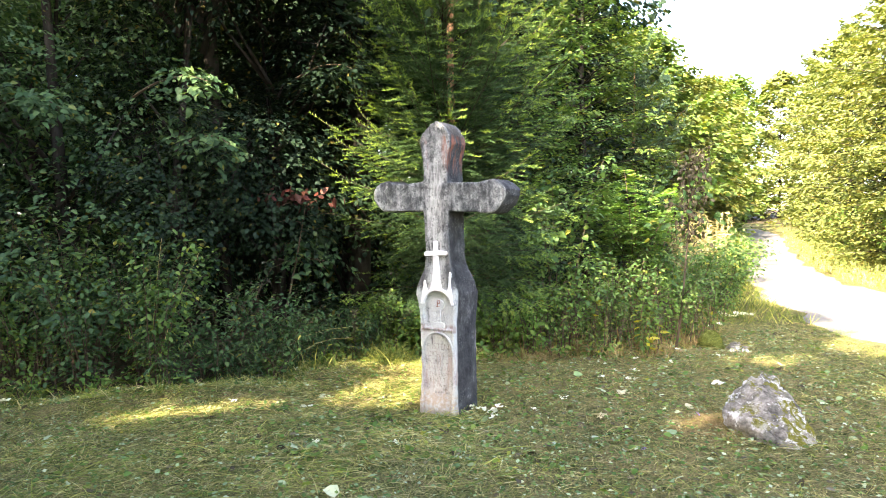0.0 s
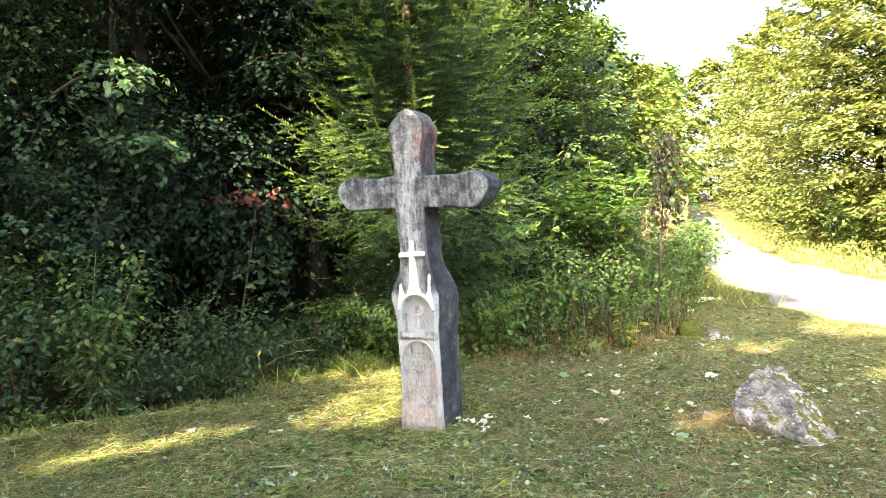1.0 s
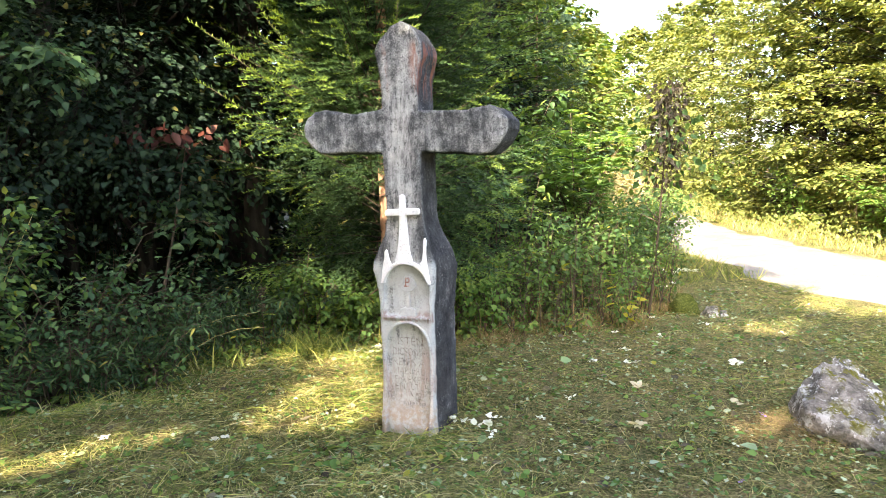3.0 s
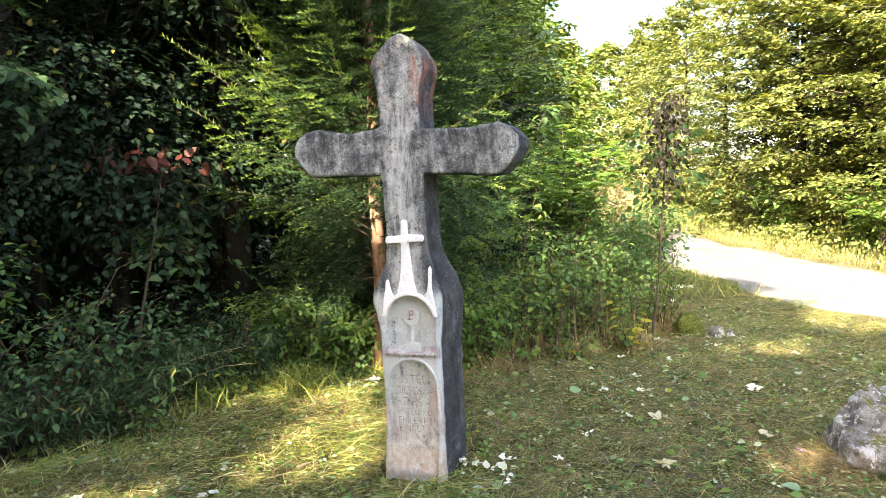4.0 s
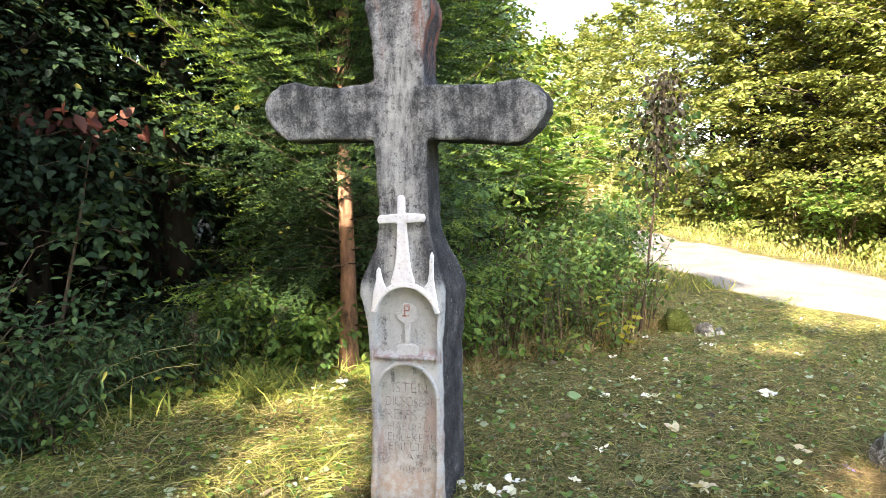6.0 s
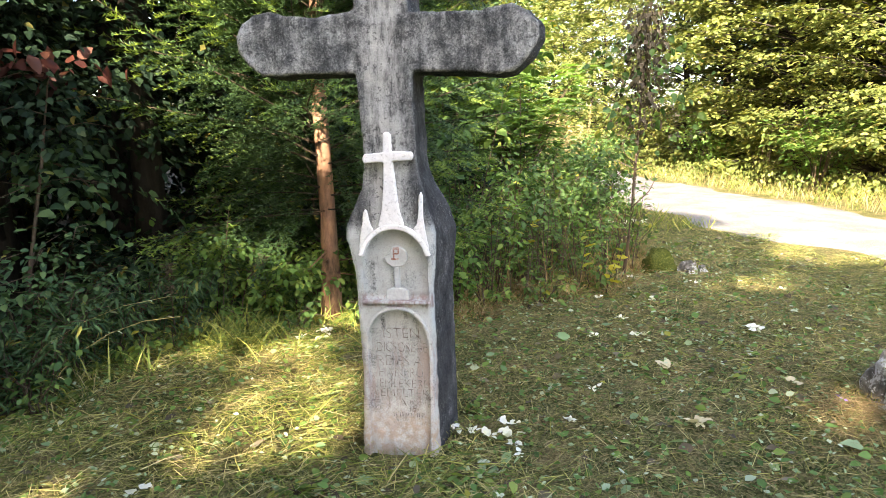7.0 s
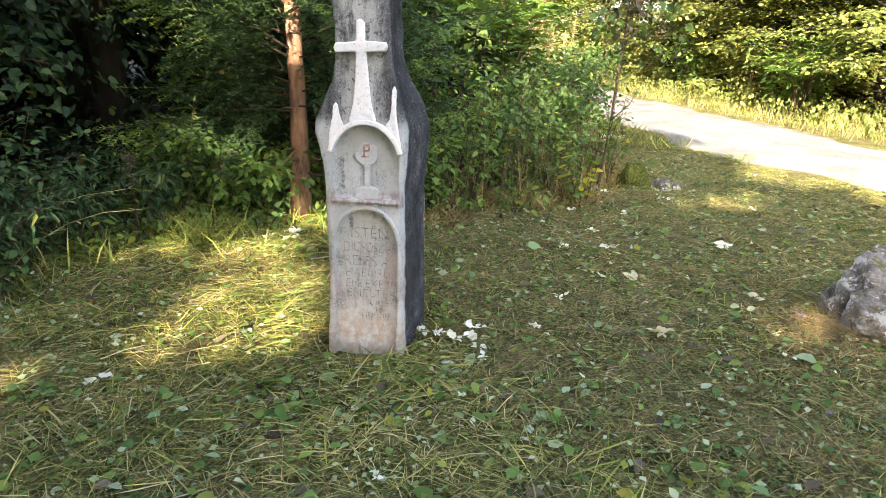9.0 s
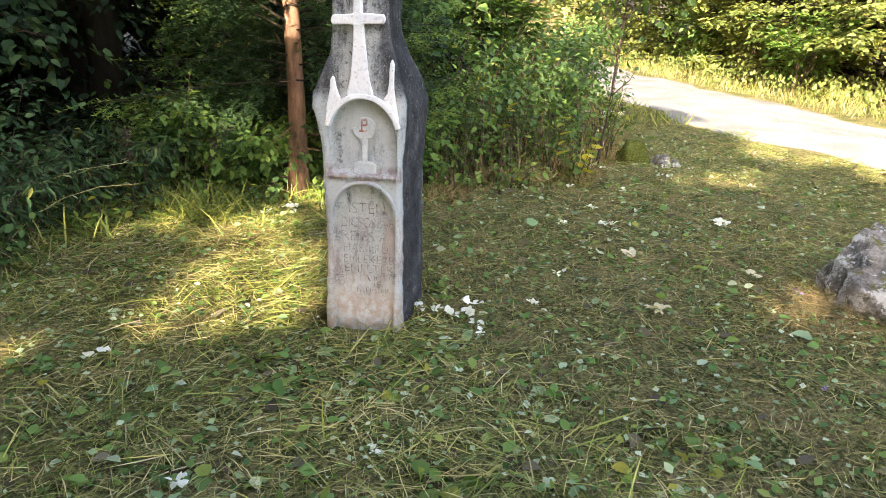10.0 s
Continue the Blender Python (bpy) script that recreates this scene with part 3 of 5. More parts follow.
def layered_tree(name, x, y, height, radius, material, label, seed=1, boughs=120, twigs=12, n_leaf=14, leaf=0.07, low=0.2, group="", trunk=0.10, category="tree", template=QUADLEAF, lift=0.30, bark=BARK_DARK):
    """A beech or hornbeam: boughs in tiers, each a flat feathered fan of leafy twigs with gaps between the tiers."""
    r = np.random.default_rng(seed)
    z0 = float(ground_z(x, y)) - 0.05
    root = empty(name, x, y, z0, label, category, group)
    bm = bmesh.new()
    P, D, N, S = [], [], [], []
    lobe = r.uniform(0, 6.28, 3)
    for i in range(boughs):
        f = (i + r.random()) / boughs
        h = low + (height - low) * f ** 0.95
        a = 2.399 * i + r.normal(0, .35)
        prof = (0.55 + 0.45 * min(1, f / .18)) * (1 - f ** 2.6) ** 0.75 + 0.10
        prof *= 1 + 0.20 * math.sin(3 * a + lobe[0] + 4 * f) + 0.14 * math.sin(5 * a + lobe[1] - 9 * f)
        L = max(0.4, radius * prof * r.uniform(.72, 1.12))
        o, sd = np.array([math.cos(a), math.sin(a), 0]), np.array([-math.sin(a), math.cos(a), 0])
        ts = np.linspace(0, 1, 5)
        up = lift + 0.45 * f + r.normal(0, .12)
        line = np.array([np.array([0, 0, max(0.05, h - 0.3 * L)]) + o * L * t + np.array([0, 0, L * (up * t - 0.30 * t * t)]) + sd * L * .08 * math.sin(3 * t + a) for t in ts])
        tube(bm, [Vector(p) for p in line], [trunk * .22 * (1 - .9 * t) + .002 for t in ts], 3)
        # feathered twigs along the outer part
        t = 0.22 + 0.78 * (np.arange(twigs) + r.random(twigs)) / twigs
        pos = np.stack([np.interp(t, ts, line[:, c]) for c in range(3)], 1)
        sg = np.where(np.arange(twigs) % 2, -1.0, 1.0)
        l2 = np.clip(0.52 * L * (1.12 - t), .18, 1.1) * r.uniform(.65, 1.2, twigs)
        dr = unit(0.9 * o[None] + (sg * .85)[:, None] * sd[None] + r.normal(0, .22, (twigs, 3)) + np.array([0, 0, .08]))
        u = (np.arange(n_leaf) + 0.6) / n_leaf
        q = pos[:, None, :] + dr[:, None, :] * (l2[:, None] * u[None])[:, :, None]
        q[:, :, 2] -= 0.22 * l2[:, None] * u[None] ** 2
        q += r.normal(0, .35 * leaf, q.shape)
        w = np.where(np.arange(n_leaf) % 2, -1.0, 1.0)[None, :, None]
        sidev = unit(np.cross(dr, [0, 0, 1.0]))
        d = 0.7 * dr[:, None, :] + w * sidev[:, None, :] + r.normal(0, .3, q.shape) + np.array([0, 0, -.35])
        nn = np.array([0, 0, 1.0]) + .35 * o + r.normal(0, .30, q.shape)
        P.append(q.reshape(-1, 3))
        D.append(d.reshape(-1, 3))
        N.append(nn.reshape(-1, 3))
        S.append((leaf * r.uniform(.6, 1.25, q.shape[:2])).ravel())
    P, D, N, S = map(np.concatenate, (P, D, N, S))
    k = P[:, 2] > 0.1
    leaf_part("crown", template, P[k], D[k], N[k], S[k], material, root)
    tagged(part("branchwork", bm, bark, root), kind="stuff")
    bm = bmesh.new()
    hs = np.linspace(0, 1, 6)
    tube(bm, [(r.normal(0, .04) * q * 2, r.normal(0, .04) * q * 2, height * .97 * q - .05) for q in hs], [trunk * (1.2 - 1.1 * q) for q in hs], 8)
    part("trunk", bm, bark, root)
    return root


def plant_clump(name, x, y, height, radius, material, label, category="shrub", stems=14, leaves=700, leaf=0.06, seed=1, template=LEAF, group="", stalk=TWIG, arch=0.35, bottom=0.1, pairs=True):
    """A leafy shrub: arching stems that carry leaves along their length."""
    r = np.random.default_rng(seed)
    z0 = float(ground_z(x, y)) - 0.03
    root = empty(name, x, y, z0, label, category, group)
    P, D, N, S = [], [], [], []
    per = max(6, leaves // stems)
    for i in range(stems):
        a, h = r.uniform(0, 6.283), height * r.uniform(0.6, 1.1) / (1 - arch)
        o = np.array([math.cos(a), math.sin(a), 0])
        b0 = radius * 0.35 * r.random() * o + np.array([0, 0, 0])
        reach = radius * r.uniform(0.4, 1.2)
        ts = np.linspace(0, 1, 6)
        line = np.array([b0 + o * reach * (t ** 1.4) + np.array([0, 0, h * (t - arch * t ** 3)]) + r.normal(0, .015, 3) for t in ts])
        bm = bmesh.new()
        tube(bm, [Vector(p) for p in line], [.0045 * (1 - .8 * t) + .001 for t in ts], 4)
        part("stem", bm, stalk, root)
        t = r.uniform(bottom, 1.0, per)
        pos = np.stack([np.interp(t, ts, line[:, c]) for c in range(3)], 1)
        out = unit(r.normal(0, 1, (per, 3)) * np.array([1, 1, .35]))
        off = r.uniform(.2, 1.0, per) * radius * 0.33
        P.append(pos + out * off[:, None])
        D.append(out + np.array([0, 0, -.35]) + r.normal(0, .3, (per, 3)))
        N.append(np.array([[0, 0, 1]]) + .4 * out + r.normal(0, .35, (per, 3)))
        S.append(leaf * r.uniform(.55, 1.3, per))
    P, D, N, S = map(np.concatenate, (P, D, N, S))
    k = P[:, 2] > 0.03
    leaf_part("foliage", template, P[k], D[k], N[k], S[k], material, root)
    return root


# ---------------------------------------------------------------- ground and road
def line_x(y, pts):
    return np.interp(y, [p[1] for p in pts], [p[0] for p in pts])


ROAD_MID = [(15.0, -30), (9.0, -6), (7.3, 0), (6.55, 4), (6.35, 8.3), (6.65, 10.3), (7.15, 12.3), (8.3, 15.5), (10.9, 22), (14.6, 30.5), (19.0, 40), (21.0, 47), (20.5, 54), (15, 62), (0, 75)]
# edge of the mown grass against the wood
EDGE = [(-40, 2), (-9, 5.2), (-4.25, 6.35), (-2.95, 6.15), (-2.0, 6.7), (-1.24, 7.8), (-0.6, 8.3), (0.4, 7.75), (1.4, 7.85), (2.55, 7.9), (3.2, 8.35), (3.7, 9.3), (4.5, 10.4), (5.1, 12.0), (6.4, 15), (9, 22), (12.6, 30.5), (17, 40), (19, 47)]


def edge_y(x):
    return np.interp(x, [p[0] for p in EDGE], [p[1] for p in EDGE])


def sheet(name, xs, ys, material, keep=None, lift=0.0):
    gx, gy = np.meshgrid(xs, ys)
    gz = ground_z(gx, gy) + lift
    nx, ny = len(xs), len(ys)
    verts = np.stack([gx.ravel(), gy.ravel(), gz.ravel()], 1)
    faces = [(j * nx + i, j * nx + i + 1, (j + 1) * nx + i + 1, (j + 1) * nx + i) for j in range(ny - 1) for i in range(nx - 1)]
    me = bpy.data.meshes.new(name)
    me.from_pydata(verts.tolist(), [], faces)
    me.polygons.foreach_set("use_smooth", [True] * len(faces))
    return give(new(name, me), material)


xs = np.concatenate([np.linspace(-600, -40, 12), np.linspace(-35, -7, 12), np.linspace(-6.5, 8, 88), np.linspace(9, 45, 37), np.linspace(60, 600, 12)])
ys = np.concatenate([np.linspace(-600, -40, 12), np.linspace(-30, 2, 12), np.linspace(2.5, 13, 64), np.linspace(14, 80, 50), np.linspace(95, 700, 12)])
ground = tagged(sheet("ground", xs, ys, GROUND), "mown meadow ground strewn with drying grass", "ground", kind="structure")
ground.data.materials.append(LITTER)
cx = np.array([(p.center.x, p.center.y) for p in ground.data.polygons])
wood = (cx[:, 1] > edge_y(cx[:, 0]) + 0.35) & (cx[:, 0] < np.interp(cx[:, 1], [p[1] for p in ROAD_MID], [p[0] for p in ROAD_MID]) - 1.9)
wood |= cx[:, 0] > line_x(cx[:, 1], ROAD_MID) + 4.0
ground.data.polygons.foreach_set("material_index", wood.astype(np.int32))

bm = bmesh.new()
yy = np.concatenate([np.linspace(-28, 4, 16), np.linspace(4.4, 24, 60), np.linspace(25, 60, 36)])
mid = np.stack([line_x(yy, ROAD_MID), yy], 1)
for _ in range(3):
    mid[1:-1] = (mid[:-2] + 2 * mid[1:-1] + mid[2:]) / 4
tan = unit(np.gradient(mid, axis=0))
rows_v = []
for i, (p, t) in enumerate(zip(mid, tan)):
    nrm = np.array([t[1], -t[0]])
    row = []
    for w, lift in ((-1.36, -.04), (-1.2, .012), (-.7, .035), (0, .05), (.7, .035), (1.15, .012), (1.3, -.04)):
        ww = w + (0.13 * math.sin(1.9 * p[1]) + .08 * math.sin(5.1 * p[1] + w)) * (abs(w) > 1)
        ww *= 1 - 0.42 * float(smooth01(np.array(p[1]), 11, 17)) * (w > 0)
        q = p + nrm * ww
        row.append(bm.verts.new((q[0], q[1], float(ground_z(q[0], q[1])) + lift)))
    rows_v.append(row)
for i in range(len(rows_v) - 1):
    for k in range(6):
        bm.faces.new((rows_v[i][k], rows_v[i][k + 1], rows_v[i + 1][k + 1], rows_v[i + 1][k])).smooth = True
me = bpy.data.meshes.new("road")
bm.normal_update()
bm.to_mesh(me)
bm.free()
tagged(give(new("road", me), ROAD), "pale gravel forest road lying in the sun", "road", kind="structure")


# ---------------------------------------------------------------- the stone cross
def stone_outline():
    """Front outline of the stone, clockwise from the head; x to the right, z up."""
    left = [(0.010, 2.395), (-0.05, 2.375), (-0.10, 2.330), (-0.150, 2.275), (-0.166, 2.225), (-0.150, 2.150), (-0.133, 2.075), (-0.128, 1.880), (-0.30, 1.862), (-0.44, 1.872), (-0.515, 1.898), (-0.59, 1.885), (-0.645, 1.845),
            (-0.672, 1.795), (-0.668, 1.735), (-0.625, 1.665), (-0.560, 1.618), (-0.43, 1.618), (-0.134, 1.616), (-0.122, 1.46), (-0.110, 1.24), (-0.126, 1.12), (-0.160, 1.03), (-0.203, 0.93), (-0.205, 0.865), (-0.182, 0.78), (-0.170, 0.68), (-0.160, 0.40), (-0.160, 0.20), (-0.166, -0.03), (-0.170, -0.35)]
    right = [(0.185, -0.35), (0.184, 0.0), (0.182, 0.30), (0.178, 0.60), (0.190, 0.80), (0.196, 0.90), (0.170, 1.01), (0.145, 1.12), (0.130, 1.24), (0.124, 1.46), (0.120, 1.612), (0.30, 1.606), (0.50, 1.588), (0.56, 1.598), (0.625, 1.660), (0.664, 1.735),
             (0.664, 1.79), (0.62, 1.845), (0.553, 1.876), (0.49, 1.868), (0.42, 1.852), (0.114, 1.860), (0.108, 2.00), (0.122, 2.115), (0.146, 2.20), (0.138, 2.265), (0.098, 2.335), (0.055, 2.378)]
    return left + right


def arch_points(x0, x1, z0, spring, top, n=14):
    mx, rx = (x0 + x1) / 2, (x1 - x0) / 2
    return [(x0, z0), (x1, z0)] + [(mx + rx * math.cos(math.pi * i / n), spring + (top - spring) * math.sin(math.pi * i / n)) for i in range(n + 1)]


def prism(points, y0, y1):
    bm = bmesh.new()
    a = [bm.verts.new((x, y0, z)) for x, z in points]
    c = [bm.verts.new((x, y1, z)) for x, z in points]
    n = len(points)
    bm.faces.new(a)
    bm.faces.new(list(reversed(c)))
    for i in range(n):
        bm.faces.new((a[i], c[i], c[(i + 1) % n], a[(i + 1) % n]))
    bmesh.ops.recalc_face_normals(bm, faces=bm.faces)
    return bm


def temp_object(bm):
    me = bpy.data.meshes.new("form")
    bm.to_mesh(me)
    bm.free()
    return new("form", me)


def solid(bm, cutters=(), voxel=0.0075, round_by=0.0):
    """The form with the cutters taken out, remeshed evenly."""
    ob = temp_object(bm)
    if round_by:
        bv = ob.modifiers.new("b", "BEVEL")
        bv.width, bv.segments, bv.limit_method, bv.angle_limit = round_by, 3, "ANGLE", radians(50)
    cut = [temp_object(c) for c in cutters]
    for c in cut:
        m = ob.modifiers.new("c", "BOOLEAN")
        m.operation, m.object, m.solver = "DIFFERENCE", c, "EXACT"
    rm = ob.modifiers.new("r", "REMESH")
    rm.mode, rm.voxel_size, rm.use_smooth_shade = "VOXEL", voxel, True
    me = bpy.data.meshes.new_from_object(ob.evaluated_get(bpy.context.evaluated_depsgraph_get()))
    for o in (ob, *cut):
        bpy.data.objects.remove(o)
    return me


def points_of(me):
    co = np.empty(len(me.vertices) * 3, np.float32)
    me.vertices.foreach_get("co", co)
    return co.reshape(-1, 3)


def roughen(me, amount, scale, seed=0.0):
    co = points_of(me)
    nr = np.empty(len(me.vertices) * 3, np.float32)
    me.vertices.foreach_get("normal", nr)
    nr = nr.reshape(-1, 3)
    d = np.array([noise.noise(Vector(p) * scale + Vector((seed, 0, 0))) + 0.5 * noise.noise(Vector(p) * scale * 2.7) for p in co.tolist()])
    me.vertices.foreach_set("co", (co + nr * (amount * d)[:, None]).ravel())
    me.update()


CROSS = (-0.065, 5.98)
cross = empty("stone_cross", CROSS[0], CROSS[1], 0.0, "weathered grey stone wayside cross standing in mown grass", "cross", turn=-31)
body_me = solid(prism(stone_outline(), 0.0, 0.30),
                [prism(arch_points(-0.133, 0.168, 0.590, 0.755, 0.922), -0.1, 0.030), prism(arch_points(-0.128, 0.160, -0.42, 0.385, 0.548), -0.1, 0.027)], 0.0085, 0.010)
co = points_of(body_me).copy()
low = 1 - smooth01(co[:, 2], 0.98, 1.20)
co[:, 0] *= 1 + 0.33 * np.clip(co[:, 1] / 0.28, 0, 1) * low                      # the foot widens to the back
co[:, 1] -= 0.05 * (1 - smooth01(co[:, 2], -0.16, 0.10)) * (1 - co[:, 1] / 0.3) * np.sqrt(np.clip(1 - ((co[:, 0] - 0.005) / 0.20) ** 2, 0, 1))   # swollen foot
co[:, 1] += 0.012 * smooth01(co[:, 2], 1.0, 1.15) * (1 - co[:, 1] / 0.3)
end = np.clip((np.abs(co[:, 0]) - 0.5) / 0.17, 0, 1) * (co[:, 2] > 1.5) * (co[:, 2] < 1.95)
co[:, 0] += np.sign(co[:, 0]) * 0.03 * end * (1 - ((co[:, 1] - 0.17) / 0.17) ** 2)
body_me.vertices.foreach_set("co", co.ravel())
body_me.update()
roughen(body_me, 0.0055, 14.0)
roughen(body_me, 0.0022, 60.0, 3.0)
body_me.name = "shaft"
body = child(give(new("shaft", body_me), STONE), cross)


def relief(name, points, y0, y1, material, parent, label="", voxel=0.004, rough=0.0018, bevel=0.003):
    me = solid(prism(points, y0, y1), (), voxel, bevel)
    roughen(me, rough, 38.0)
    me.name = name
    return tagged(child(give(new(name, me), material), parent), label)


relief("relief_cross", [(-0.012, 1.352), (0.006, 1.358), (0.020, 1.345), (0.020, 1.272), (0.112, 1.268), (0.118, 1.250), (0.110, 1.230), (0.026, 1.228), (0.034, 1.12), (0.046, 1.02), (0.066, 0.945), (0.05, 0.928), (-0.035, 0.928), (-0.052, 0.940),
                        (-0.030, 1.02), (-0.020, 1.12), (-0.016, 1.226), (-0.104, 1.222), (-0.112, 1.240), (-0.104, 1.262), (-0.014, 1.268)], -0.016, 0.03, LIME, cross, "white limewashed relief cross")
band = [(0.0175 + 0.1735 * math.cos(a), 0.757 + 0.190 * math.sin(a)) for a in np.linspace(0.25, math.pi - 0.25, 22)] + [(0.0175 + 0.150 * math.cos(a), 0.757 + 0.166 * math.sin(a)) for a in np.linspace(math.pi - 0.25, 0.25, 22)]
relief("arch_moulding", band, -0.020, 0.02, LIME, cross, "white limewashed arch over the niche")
relief("finial", [(-0.146, 0.83), (-0.122, 0.865), (-0.076, 0.920), (-0.090, 0.945), (-0.098, 0.98), (-0.102, 1.005), (-0.110, 1.018), (-0.120, 1.000), (-0.126, 0.95), (-0.140, 0.89)], -0.012, 0.03, LIME, cross, "white limewashed finial")
relief("finial", [(0.180, 0.83), (0.156, 0.865), (0.108, 0.920), (0.128, 0.95), (0.136, 1.00), (0.139, 1.072), (0.148, 1.090), (0.156, 1.070), (0.157, 0.97), (0.168, 0.89)], -0.012, 0.03, LIME, cross, "white limewashed finial")
rim = [(0.016 + 0.160 * math.cos(a), 0.387 + 0.178 * math.sin(a)) for a in np.linspace(0.12, math.pi - 0.12, 22)] + [(0.016 + 0.143 * math.cos(a), 0.387 + 0.161 * math.sin(a)) for a in np.linspace(math.pi - 0.12, 0.12, 22)]
relief("arch_moulding", rim, -0.014, 0.02, STONE, cross, "grey stone rim over the inscription niche")
relief("ledge", [(-0.142, 0.574), (0.172, 0.574), (0.172, 0.590), (-0.142, 0.590)], -0.016, 0.03, STONE, cross)
cup = [(0.02 + 0.052 * math.cos(a), 0.792 + 0.050 * math.sin(a)) for a in np.linspace(-1.05, 2.0, 14)] + [(-0.012, 0.80), (-0.038, 0.792), (-0.028, 0.765), (0.004, 0.742)]
relief("chalice_cup", cup, 0.012, 0.036, PANEL, cross, "carved chalice bowl", 0.003, 0.001, 0.004)
relief("chalice_stem", [(0.006, 0.75), (0.034, 0.75), (0.032, 0.63), (0.008, 0.63)], 0.014, 0.036, PANEL, cross, "", 0.003, 0.001, 0.004)
relief("chalice_foot", [(-0.034, 0.588), (0.072, 0.588), (0.072, 0.632), (0.046, 0.645), (-0.006, 0.645), (-0.034, 0.634)], 0.012, 0.036, PANEL, cross, "", 0.003, 0.001, 0.004)
bm = bmesh.new()
for x0, x1, z0, z1 in ((0.006, 0.014, 0.782, 0.838), (0.006, 0.036, 0.826, 0.838), (0.028, 0.036, 0.806, 0.834), (0.010, 0.034, 0.804, 0.812), (-0.004, 0.034, 0.778, 0.787)):
    bmesh.ops.create_cube(bm, size=1, matrix=Matrix.Translation(((x0 + x1) / 2, 0.0112, (z0 + z1) / 2)) @ Matrix.Diagonal(((x1 - x0) * .9, 0.004, (z1 - z0) * .9, 1)))
part("rust_mark", bm, RUSTY, cross, "rust-red painted mark over the chalice")


def lettering(text, x0, x1, z, high, parent, material):
    """A line of cut letters between x0 and x1, its foot at z."""
    cu = bpy.data.curves.new("inscription_line", "FONT")
    cu.body, cu.size, cu.extrude, cu.offset = text, 1.0, 0.02, -0.018
    ob = new("inscription_line", cu)
    me = bpy.data.meshes.new_from_object(ob.evaluated_get(bpy.context.evaluated_depsgraph_get()))
    bpy.data.objects.remove(ob)
    co = points_of(me).copy()
    lo, hi = co.min(0), co.max(0)
    q = np.empty_like(co)
    q[:, 0] = x0 + (co[:, 0] - lo[0]) / (hi[0] - lo[0]) * (x1 - x0)
    q[:, 2] = z + (co[:, 1] - lo[1]) / (hi[1] - lo[1]) * high
    q[:, 1] = 0.0245 - 0.002 * (co[:, 2] > 0)
    q[:, 0] += 0.002 * np.sin(300 * q[:, 2])
    me.vertices.foreach_set("co", q.ravel())
    me.update()
    # one part for each letter
    group = list(range(len(me.vertices)))

    def root_of(i):
        while group[i] != i:
            group[i] = group[group[i]]
            i = group[i]
        return i
    for e in me.edges:
        group[root_of(e.vertices[0])] = root_of(e.vertices[1])
    letters = {}
    for p in me.polygons:
        letters.setdefault(root_of(p.vertices[0]), []).append(tuple(p.vertices))
    for faces in letters.values():
        used = sorted({v for f in faces for v in f})
        at = {v: k for k, v in enumerate(used)}
        one = bpy.data.meshes.new("letter")
        one.from_pydata([tuple(float(w) for w in q[v]) for v in used], [], [[at[v] for v in f] for f in faces])
        child(give(new("letter", one), material), parent)
    bpy.data.meshes.remove(me)


for text, x0, x1, z, high in (("ISTEN", -0.060, 0.112, 0.402, 0.050), ("DICSOSEGE", -0.094, 0.148, 0.335, 0.046), ("RE ES A", -0.092, 0.125, 0.268, 0.048), ("HABORU", -0.088, 0.125, 0.211, 0.044),
                              ("EMLEKERE", -0.086, 0.150, 0.158, 0.040), ("EMELTEK", -0.084, 0.152, 0.112, 0.038), ("A", 0.008, 0.040, 0.066, 0.036)):
    lettering(text, x0, x1, z, high, cross, ENGRAVED)
for z, xa, xb in ((0.072, 0.06, 0.14), (0.015, -0.02, 0.12), (-0.035, -0.04, 0.10)):
    r = random.Random(int(z * 1000) + 90)
    x = xa
    while x < xb:
        w = r.uniform(0.010, 0.018)
        for k in range(2):
            bm = bmesh.new()
            bmesh.ops.create_cube(bm, size=1, matrix=Matrix.Translation((x + w * k * .7, 0.0245 - (0.012 if z < 0.03 else 0), z + 0.012 + r.uniform(-.003, .003))) @ Matrix.Diagonal((0.0035, 0.004, 0.020, 1)))
            part("letter_bar", bm, ENGRAVED, cross)
        x += w * 1.8


# ---------------------------------------------------------------- boulder and stones
def stone_mesh(corners, seed, cuts=4, rough=0.03, scale=4.0):
    bm = bmesh.new()
    for c in corners:
        bm.verts.new(c)
    bmesh.ops.convex_hull(bm, input=bm.verts)
    bmesh.ops.triangulate(bm, faces=bm.faces)
    for _ in range(cuts):
        bmesh.ops.subdivide_edges(bm, edges=bm.edges, cuts=1, smooth=0.05, use_grid_fill=True)
        bmesh.ops.triangulate(bm, faces=[f for f in bm.faces if len(f.verts) > 3])
    bm.normal_update()
    for v in bm.verts:
        p = v.co * scale + Vector((seed, seed * 2, 0))
        v.co += v.normal * rough * (noise.noise(p) + 0.6 * noise.noise(p * 2.3) + 0.35 * noise.noise(p * 5.1) - 0.3 * abs(noise.noise(p * 1.4)))
    for f in bm.faces:
        f.smooth = True
    return bm


def stone(name, x, y, corners, seed, material, label, category="rock", rough=0.03, scale=4.0, cuts=4, turn=0, group=""):
    bm = stone_mesh(corners, seed, cuts, rough, scale)
    me = bpy.data.meshes.new(name)
    bm.to_mesh(me)
    bm.free()
    ob = give(new(name, me), material)
    ob.matrix_world = pose(x, y, float(ground_z(x, y)), 0, 0, turn)
    return tagged(ob, label, category, group)


